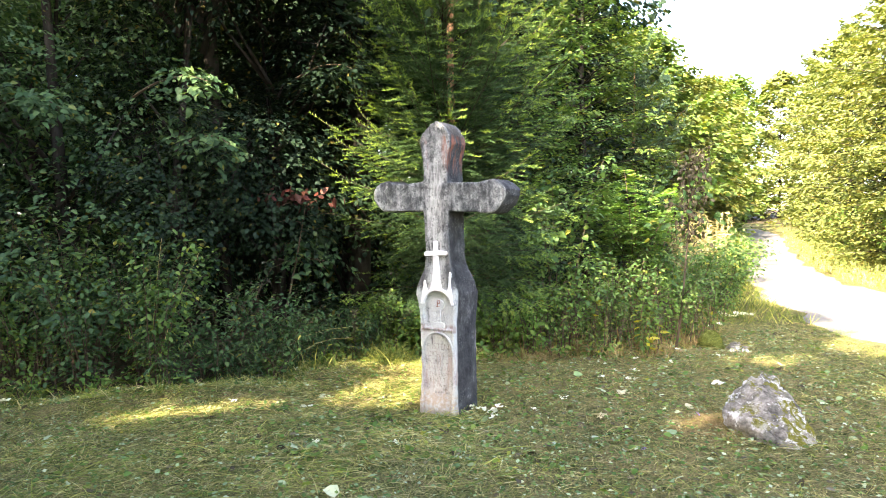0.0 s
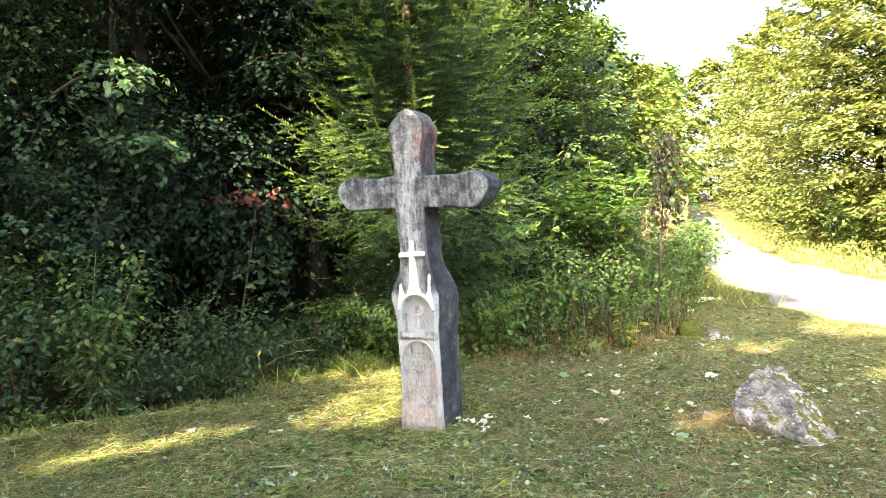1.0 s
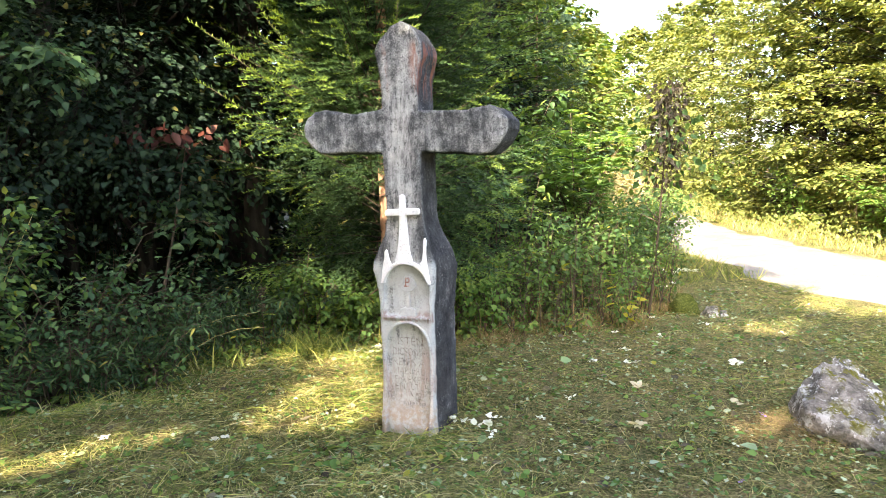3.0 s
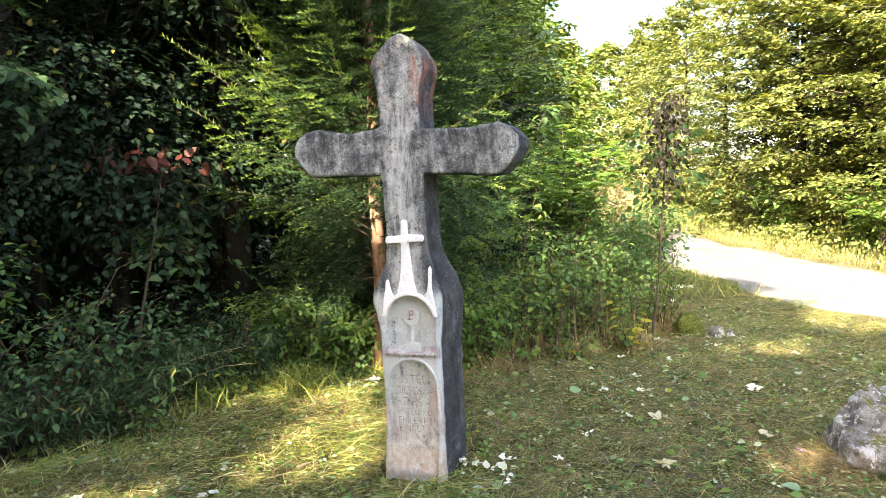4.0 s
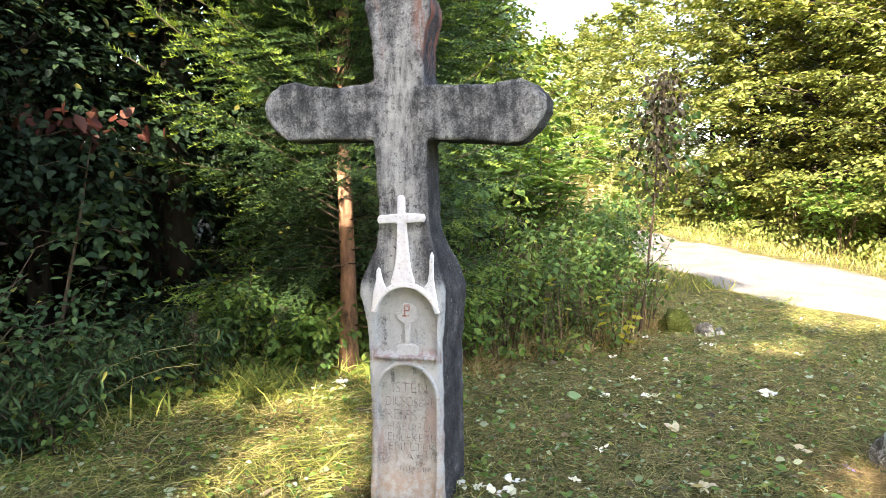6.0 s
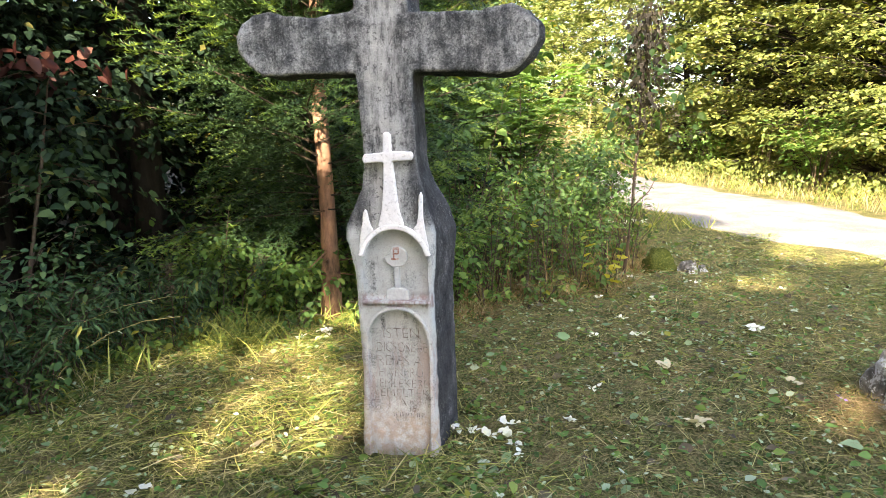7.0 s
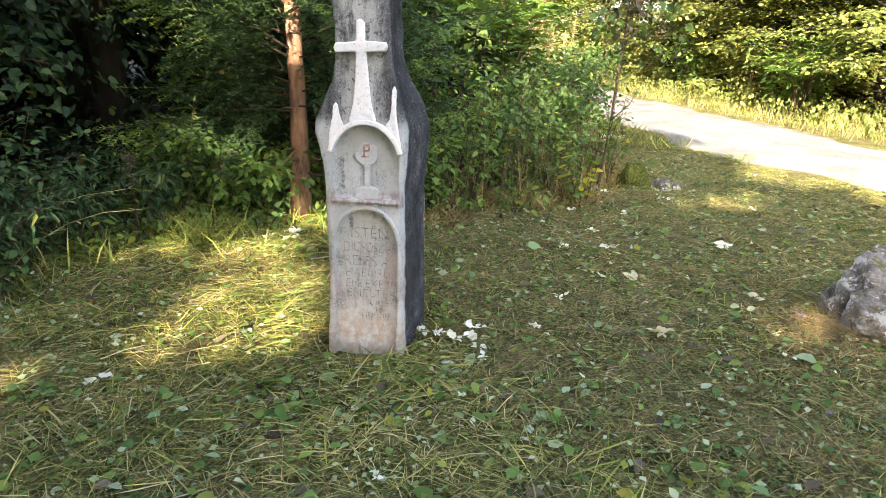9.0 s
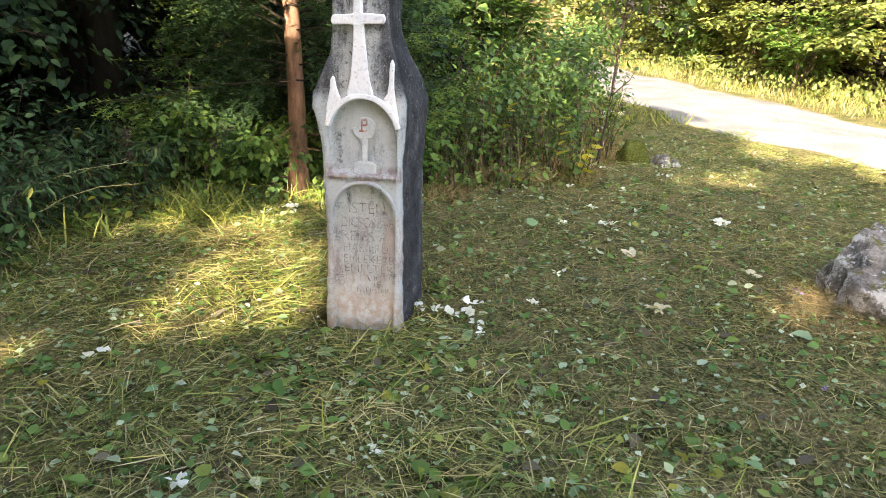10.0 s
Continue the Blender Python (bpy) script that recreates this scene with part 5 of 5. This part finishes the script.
def stalk(name, x, y, h, material, label, seed, lean=(0, 0), leafy=None, leaf=0.07, n=16, bend=0.0, plume=False, template=LANCE, category="weed", group="tall weeds"):
    """A single upright weed: a stem with leaves, or a seed plume."""
    r = np.random.default_rng(seed)
    root = empty(name, x, y, float(ground_z(x, y)) - .02, label, category, group)
    bm = bmesh.new()
    ts = np.linspace(0, 1, 6)
    line = [Vector((lean[0] * t ** 1.5, lean[1] * t ** 1.5, h * (t - bend * t ** 3))) for t in ts]
    tube(bm, line, [.0042 * (1 - .8 * t) + .001 for t in ts], 5)
    part("stem", bm, material, root)
    if leafy is not None:
        t = r.uniform(.25, 1, n)
        pos = np.stack([np.interp(t, ts, [v[c] for v in line]) for c in range(3)], 1)
        a = r.uniform(0, 6.283, n)
        d = np.stack([np.cos(a), np.sin(a), r.uniform(-.3, .7, n)], 1)
        leaf_part("foliage", template, pos, d, np.array([[0, 0, 1]]) + r.normal(0, .25, (n, 3)), leaf * r.uniform(.6, 1.2, n), leafy, root)
    if plume:
        m = 120
        t = r.uniform(.62, 1, m)
        pos = np.stack([np.interp(t, ts, [v[c] for v in line]) for c in range(3)], 1)
        d = r.normal(0, 1, (m, 3)) + np.array([0, 0, -.6])
        leaf_part("seed_plume", LANCE, pos, d, r.normal(0, 1, (m, 3)), .05 * r.uniform(.5, 1.4, m), STRAW if plume != "brown" else LEAF_BROWN, root)
    return root


stalk("willowherb", -1.05, 7.95, 0.62, TWIG, "upright green weed at the grass edge", 331, leafy=LEAF_MID, leaf=.11, n=22, plume="brown")
stalk("willowherb", -0.62, 8.05, 0.85, TWIG, "drooping withered weed with brown seed heads", 332, lean=(.22, 0), bend=.3, plume="brown")
stalk("willowherb", -0.72, 8.15, 0.95, TWIG, "upright weed with pale upper leaves", 333, lean=(.1, -.1), leafy=LEAF_PALE, leaf=.09, n=24)
stalk("arching_stem", -2.0, 7.5, 0.75, STRAW, "pale arching stem over the grass", 334, lean=(.95, .1), bend=.35, leafy=LEAF_GREY, leaf=.09, n=18)
stalk("arching_stem", -1.75, 7.45, 0.62, STRAW, "pale arching stem over the grass", 335, lean=(.75, .0), bend=.4, leafy=LEAF_GREY, leaf=.08, n=14)
stalk("yellow_twig", -3.0, 6.9, 1.55, STRAW, "bare yellowish shoot above the brambles", 336, lean=(.15, 0), leafy=LEAF_YELLOW, leaf=.05, n=18)
stalk("yellow_twig", -2.95, 6.9, 1.45, STRAW, "bare yellowish shoot above the brambles", 337, lean=(.5, 0), leafy=LEAF_YELLOW, leaf=.04, n=10)
for i, (x, y, h, lx) in enumerate([(1.55, 7.95, .75, -.03), (1.72, 7.98, .62, .12), (1.42, 8.05, .8, .02), (2.05, 8.0, .6, .1), (2.25, 8.05, .7, -.06), (2.5, 8.0, .55, .1), (1.1, 7.95, .6, .05), (2.95, 8.2, .7, .15), (1.25, 7.9, .5, -.1), (1.63, 7.85, .45, .1), (1.85, 7.9, .9, .06), (2.6, 8.15, .85, -.08), (0.95, 7.85, .5, .08), (1.35, 7.9, .9, .12), (2.15, 7.85, .5, -.12), (3.3, 8.6, .8, .1), (3.55, 9.0, .9, .05), (2.0, 8.2, 1.1, .03)]):
    stalk("dry_stalk", x, y, h, TWIG, "dry brown weed stalk at the thicket's edge", 340 + i, lean=(lx, 0), leafy=LEAF_BROWN if i % 2 else None, leaf=.07, n=10)
for i, (x, y, h) in enumerate([(2.28, 7.65, .30), (2.42, 7.75, .36), (2.15, 7.85, .55), (1.75, 8.05, .75)]):
    stalk("yellowing_weed", x, y, h, TWIG, "small weed with yellowed leaves", 352 + i, lean=(.06, -.05), leafy=LEAF_YELLOW, leaf=.10, n=6, template=HEART)
k = 0
for x, y in [(4.1, 11.3), (4.4, 11.7), (4.7, 12.1), (4.9, 12.6), (4.3, 12.3), (4.6, 12.9), (5.1, 13.2), (5.4, 13.8), (5.8, 14.6), (6.3, 15.4), (4.0, 12.0), (5.2, 14.3)]:
    for q in range(3):
        stalk("tall_dry_grass", x + .17 * q - .17, y + .2 * math.sin(3 * k), 1.45 + .2 * math.sin(5 * k), STRAW, "tall bleached dry grass beside the road", 360 + k, lean=(.1 * math.sin(k), 0), leafy=STRAW, leaf=.22, n=8, plume=True, group="tall dry grasses")
        k += 1


# ---------------------------------------------------------------- white flowers lying in the grass
def flower(x, y, size, label, seed, material, petals=7, lift=0.03):
    r = np.random.default_rng(seed)
    root = empty("cut_flower", x, y, float(ground_z(x, y)), label, "flower", "cut flowers on the grass")
    for i in range(petals):
        a = 6.283 * i / petals + r.uniform(-.5, .5)
        d = np.array([[math.cos(a), math.sin(a), r.uniform(-.15, .6)]])
        p = np.array([[r.normal(0, .25) * size, r.normal(0, .25) * size, lift + r.uniform(0, .02)]])
        leaf_part("petal", HEART, p, d, np.array([[0, 0, 1]]) + r.normal(0, .45, (1, 3)), [0.72 * size * r.uniform(.6, 1.1)], material, root)
    return root


for i, (x, y, s, m) in enumerate([(0.36, 5.86, .075, PETAL), (0.30, 5.93, .06, PETAL), (0.44, 5.83, .08, PETAL), (0.50, 5.90, .07, PETAL), (0.43, 5.72, .055, PETAL), (0.40, 5.62, .045, PETAL), (0.24, 6.0, .05, PETAL), (0.76, 5.78, .045, PETAL),
                                  (1.60, 6.05, .085, PETAL_OLD), (1.26, 5.42, .085, PETAL_OLD), (1.83, 6.62, .07, PETAL), (1.05, 6.0, .05, PETAL), (2.55, 6.35, .08, PETAL), (1.95, 7.0, .06, PETAL), (1.55, 6.75, .05, PETAL), (2.4, 7.2, .05, PETAL), (2.0, 5.55, .07, PETAL_OLD),
                                  (-0.05, 7.75, .09, PETAL), (-0.22, 7.65, .06, PETAL), (-1.9, 6.1, .06, PETAL), (-4.1, 6.3, .10, PETAL), (-1.2, 6.0, .06, PETAL), (-0.95, 5.0, .05, PETAL), (-0.35, 4.9, .04, PETAL), (3.0, 7.4, .05, PETAL), (2.1, 7.5, .05, PETAL), (3.4, 6.9, .06, PETAL_OLD), (2.7, 7.9, .05, PETAL)]):
    flower(x, y, s, "wilted cream flower lying in mown grass" if m is PETAL_OLD else "white flower petals lying in mown grass", 400 + i, m)
for i, (x, y) in enumerate([(4.25, 10.05), (4.38, 10.15), (4.15, 10.2), (4.5, 10.1), (3.75, 9.3), (3.55, 9.2)]):
    flower(x, y, .12 if i < 4 else .07, "white flower head lying at the roadside", 440 + i, PETAL, 9, .06)
flower(1.95, 5.25, .03, "small violet flower in the grass", 450, VIOLET, 5, .05)
flower(1.35, 4.6, .03, "small violet flower in the grass", 451, VIOLET, 5, .05)


# ---------------------------------------------------------------- grass
def field(n, x0, x1, y0, y1, seed, power=1.0):
    r = np.random.default_rng(seed)
    x = r.uniform(x0, x1, n)
    y = y0 + (y1 - y0) * r.random(n) ** power
    return r, x, y


def off_things(x, y):
    """Leaves the stone's foot, the boulder and the road free."""
    u = (x - CROSS[0]) * math.cos(radians(-31)) + (y - CROSS[1]) * math.sin(radians(-31))
    v = -(x - CROSS[0]) * math.sin(radians(-31)) + (y - CROSS[1]) * math.cos(radians(-31))
    inside = (np.abs(u) < .22) & (v > -.06) & (v < .3)
    inside |= ((x - 2.44) / .32) ** 2 + ((y - 4.99) / .36) ** 2 < 1
    return ~inside & (np.abs(x - line_x(y, ROAD_MID)) > 1.28 + .25 * np.sin(7 * y) * np.sin(3.1 * y))


def lie(name, n, x0, x1, y0, y1, seed, template, material, size, label, lift=.012, flat=1.0, up=0.0, power=1.0, clump=0.0, beyond=None, category="grass", comb=0.0):
    """Loose blades or leaves over the meadow, lying or standing."""
    r, x, y = field(n, x0, x1, y0, y1, seed, power)
    k = off_things(x, y) & (y < edge_y(x) + (0.25 if beyond is None else beyond))
    if clump:
        w = np.sin(2.3 * x + 1.7 * np.sin(1.9 * y)) * np.sin(2.9 * y + 1.3 * np.sin(2.2 * x)) + .6 * np.sin(6.1 * x + 2 * y) * np.sin(5.3 * y - x)
        k &= r.random(n) < 1 / (1 + np.exp(-3.0 * (w - clump)))
    if material is GRASS:
        k &= (r.random(n) > .30 * smooth01(x, -.2, .9)) | (x > 3.6)     # browner right of the cross
    x, y = x[k], y[k]
    m = len(x)
    P = np.stack([x, y, ground_z(x, y) + r.uniform(0, lift, m)], 1)
    a = r.uniform(0, 6.283, m) + .8 * np.sin(1.3 * x + y)
    if comb:        # raked one way, in drifts
        a = .5 + 1.6 * np.sin(2.3 * x + 1.9 * y) + 1.5 * np.sin(5.7 * y - 4.9 * x) + r.normal(0, comb, m)
    D = np.stack([np.cos(a), np.sin(a), up + r.normal(0, .16 if up < .5 else .35, m)], 1)
    N = np.array([[0, 0, flat]]) + r.normal(0, .5, (m, 3))
    ob = leaf_part(name, template, P, D, N, size * r.uniform(.5, 1.5, m), material, None)
    return tagged(ob, label, category, kind="stuff")


lie("mown_grass", 74000, -5.5, 6.0, 3.2, 9.5, 501, FINE_BLADE, GRASS_CUT, .085, "drying mown grass blades lying in swaths", .035, 1.0, .06, 1.35)
lie("mown_grass", 46000, -5.5, 6.0, 3.2, 9.0, 502, FINE_BLADE, GRASS, .105, "fresh green cut grass lying in swaths", .05, 1.0, .16, 1.3, clump=.1)
lie("mown_grass", 11000, -5.5, 6.0, 3.2, 9.5, 503, SLIVER, STRAW, .08, "bleached straw lying in the grass", .045, 1.0, .05, 1.3)
lie("mown_grass", 6000, -3.4, 0.4, 3.9, 8.2, 513, FINE_BLADE, GRASS, .19, "long green cut grass left of the cross", .05, 1.0, .05, comb=.9, clump=.2)
lie("mown_grass", 1500, -3.4, 0.4, 3.9, 8.2, 517, FINE_BLADE, STRAW, .15, "long bleached grass stems left of the cross", .05, 1.0, .05, comb=.9)
lie("mown_grass", 17000, -3.2, 0.3, 4.2, 8.2, 514, FINE_BLADE, GRASS_CUT, .10, "yellowing cut grass left of the cross", .04, 1.0, .06)
lie("mown_grass", 13000, 0.2, 3.6, 3.8, 8.0, 515, SLIVER, STRAW_BROWN, .075, "brown dry grass right of the cross", .045, 1.0, .10)
lie("grass_litter", 50000, -5.5, 6.0, 3.2, 9.5, 508, SLIVER, GRASS_CUT, .055, "short chopped grass bits", .02, 1.0, .1, 1.35)
lie("grass_litter", 22000, -5.5, 6.0, 3.2, 9.5, 509, SLIVER, LEAF_BROWN, .07, "brown dead stems in the mown grass", .025, 1.0, .08, 1.35, clump=.1)
lie("short_grass", 70000, -5.5, 6.0, 3.2, 10, 504, SLIVER, GRASS, .06, "short green grass stubble", .0, .2, 1.6, 1.35)
lie("fallen_leaf_litter", 3200, -5.0, 5.5, 3.2, 9.0, 505, LEAF, LEAF_GREY, .042, "cut weed leaves with pale undersides", .05, 1.0, .08, 1.2, clump=.2)
lie("fallen_leaf_litter", 2600, -5.0, 5.5, 3.2, 9.0, 506, LEAF, LEAF_MID, .045, "cut green weed leaves in the grass", .05, 1.0, .15, 1.2, clump=.2)
lie("fallen_leaf_litter", 60, -3.2, 3.0, 3.6, 8.0, 518, HEART, LEAF_GREY, .075, "large cut leaves lying pale side up", .06, 1.0, .12)
lie("fallen_leaf_litter", 1300, -3.2, 3.0, 4.2, 8.2, 516, LEAF, LEAF_PALE, .042, "wilting pale green leaves on the grass", .05, 1.0, .1)
lie("fallen_leaf_litter", 9000, -4.0, 4.5, 3.2, 9.0, 531, QUADLEAF, LEAF_GREY, .026, "small pale scraps of cut leaves in the grass", .05, 1.0, .15, 1.2)
lie("fallen_leaf_litter", 8000, -4.0, 4.5, 3.2, 9.0, 532, QUADLEAF, LEAF_WEED, .030, "small green scraps of cut leaves in the grass", .05, 1.0, .2, 1.2)
lie("fallen_leaf_litter", 1300, -5.0, 5.5, 3.2, 9.0, 507, LEAF, LEAF_BROWN, .055, "brown fallen leaves in the grass", .03, 1.0, .05, 1.2)


lie("mown_grass", 30000, -9.0, 7.0, -7.0, 3.25, 511, SLIVER, GRASS_CUT, .13, "drying mown grass of the clearing", .03, 1.0, .06)
lie("short_grass", 30000, -9.0, 7.0, -7.0, 3.25, 512, SLIVER, GRASS, .08, "short green grass of the clearing", .0, .2, 1.6)


def band(name, n, seed, material, size, label, lo, hi, x0=-5.0, x1=5.2, up=1.1, template=TUFT):
    """Standing grass along the thicket's edge."""
    r = np.random.default_rng(seed)
    x = r.uniform(x0, x1, n)
    y = edge_y(x) + r.uniform(lo, hi, n) + .15 * np.sin(5 * x)
    k = off_things(x, y) & (np.sin(9 * x + 3 * y) + .7 * np.sin(23 * x - 5 * y) + r.normal(0, .6, n) > -.1)
    x, y = x[k], y[k]
    m = len(x)
    a = r.uniform(0, 6.283, m)
    D = np.stack([np.cos(a), np.sin(a), up * r.uniform(.4, 1.3, m)], 1)
    N = np.stack([np.cos(a), np.sin(a), -.2 * np.ones(m)], 1) + r.normal(0, .3, (m, 3))
    ob = leaf_part(name, template, np.stack([x, y, ground_z(x, y) - .01], 1), D, -N, size * r.uniform(.5, 1.4, m), material, None)
    return tagged(ob, label, "grass", kind="stuff")


band("edge_grass", 5000, 520, GRASS, .15, "long green grass along the thicket", -.1, .8)
band("edge_grass", 2200, 521, STRAW, .16, "dry long grass along the thicket", -.1, .7)
band("edge_weeds", 9000, 522, LEAF_MID, .075, "low weeds along the thicket", .0, .9, up=.5, template=LEAF)
band("edge_grass", 5500, 524, STRAW_BROWN, .15, "withered brown grass at the thicket's foot", -.25, .4, .6, 3.4, up=1.0)
band("edge_brush", 2400, 525, STRAW_BROWN, .20, "dry brown brush at the thicket's foot", -.2, .35, .5, 3.9, up=.9, template=SLIVER)
band("edge_brush", 420, 528, STRAW_BROWN, .42, "dry upright stems in the thicket", .0, .6, .6, 4.2, up=2.5, template=SLIVER)
band("edge_weeds", 7000, 529, LEAF_WEED, .06, "small weed leaves at the thicket's foot", -.15, .5, .5, 4.0, up=.6, template=LEAF)
band("edge_weeds", 3000, 523, LEAF_PALE, .07, "low yellow-green weeds along the thicket", .0, .7, -1.2, 3.4, up=.6, template=LEAF)
# raked straw beside the boulder
r = np.random.default_rng(527)
n = 2600
x, y = 1.98 + r.normal(0, .20, n), 5.12 + r.normal(0, .17, n)
a = r.uniform(0, 6.283, n)
ob = leaf_part("straw_heap", SLIVER, np.stack([x, y, ground_z(x, y) + r.uniform(0, .07, n) * np.exp(-((x - 2.05) / .3) ** 2 - ((y - 5.12) / .25) ** 2)], 1), np.stack([np.cos(a), np.sin(a), r.normal(.05, .2, n)], 1), np.array([[0, 0, 1]]) + r.normal(0, .4, (n, 3)), .085 * r.uniform(.5, 1.4, n), STRAW_BROWN, None)
tagged(ob, "heap of raked brown straw beside the boulder", "straw", kind="stuff")
# tufts of long grass in front of the spruce
r = np.random.default_rng(526)
n = 2200
x, y = -0.8 + r.normal(0, .45, n), 7.92 + r.normal(0, .2, n)
a = r.uniform(0, 6.283, n)
ob = leaf_part("long_grass", TUFT, np.stack([x, y, ground_z(x, y) - .01], 1), np.stack([np.cos(a), np.sin(a) - .5, r.uniform(.3, 1.8, n)], 1), np.stack([-np.cos(a), -np.sin(a), .3 + 0 * a], 1), np.where(np.sin(7 * x + 4 * y) > -.2, .24, .1) * r.uniform(.4, 1.3, n), GRASS, None)
tagged(ob, "long yellow-green grass in front of the spruce", "grass", kind="stuff")
# sunlit grass on the road's far side
r = np.random.default_rng(530)
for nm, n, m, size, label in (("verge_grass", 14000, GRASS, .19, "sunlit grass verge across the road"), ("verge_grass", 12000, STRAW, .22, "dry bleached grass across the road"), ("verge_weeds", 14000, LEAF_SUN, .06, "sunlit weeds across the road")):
    y = r.uniform(2, 40, n)
    x = line_x(y, ROAD_MID) + 1.35 - .55 * smooth01(y, 11, 17) + r.uniform(0, 1, n) ** .8 * 2.6
    a = r.uniform(0, 6.283, n)
    D = np.stack([np.cos(a), np.sin(a), r.uniform(1.0, 3.0, n)], 1)
    ob = leaf_part(nm, LEAF if "weeds" in nm else SLIVER, np.stack([x, y, ground_z(x, y) + (r.uniform(0, .35, n) if "weeds" in nm else 0)], 1), D, r.normal(0, 1, (n, 3)), size * r.uniform(.5, 1.5, n), m, None)
    tagged(ob, label, "grass", kind="stuff")
r = np.random.default_rng(531)
y = r.uniform(9.5, 34, 8000)
x = line_x(y, ROAD_MID) - 1.35 - r.uniform(0, 1, 8000) * 1.2
a = r.uniform(0, 6.283, 8000)
ob = leaf_part("verge_grass", TUFT, np.stack([x, y, ground_z(x, y)], 1), np.stack([np.cos(a), np.sin(a), r.uniform(.6, 2, 8000)], 1), r.normal(0, 1, (8000, 3)), .17 * r.uniform(.5, 1.4, 8000), GRASS, None)
tagged(ob, "grass verge on the thicket's side of the road", "grass", kind="stuff")

for i, (x, y) in enumerate([(-0.42, 5.62), (-0.55, 5.75), (-0.30, 5.50), (0.15, 5.48), (0.05, 5.40), (0.30, 5.62), (-0.62, 5.45), (-0.95, 4.75), (-1.1, 4.9), (0.35, 6.15), (-0.2, 5.4)]):
    plant_clump("low_weed", x, y, .07, .12, (LEAF_PALE, LEAF_MID, LEAF_GREY)[i % 3], "cut leafy weed lying at the cross", "weed", stems=4, leaves=34, leaf=.06, seed=650 + i, group="low weeds")
for i, (x, y) in enumerate([(-0.98, 5.03), (-1.16, 5.15), (-0.83, 5.04), (-1.28, 5.10), (-0.52, 5.85), (-0.39, 5.79), (-0.39, 5.57), (-0.17, 4.64), (0.30, 5.03), (-1.44, 5.94), (0.69, 4.54)]):
    plant_clump("cut_weed", x, y, .06, .11, (LEAF_WEED, LEAF_MID, LEAF_GREY)[i % 3], "cut leafy weed wilting on the mown grass", "weed", stems=5, leaves=30, leaf=.065, seed=680 + i, template=HEART, group="cut weeds")
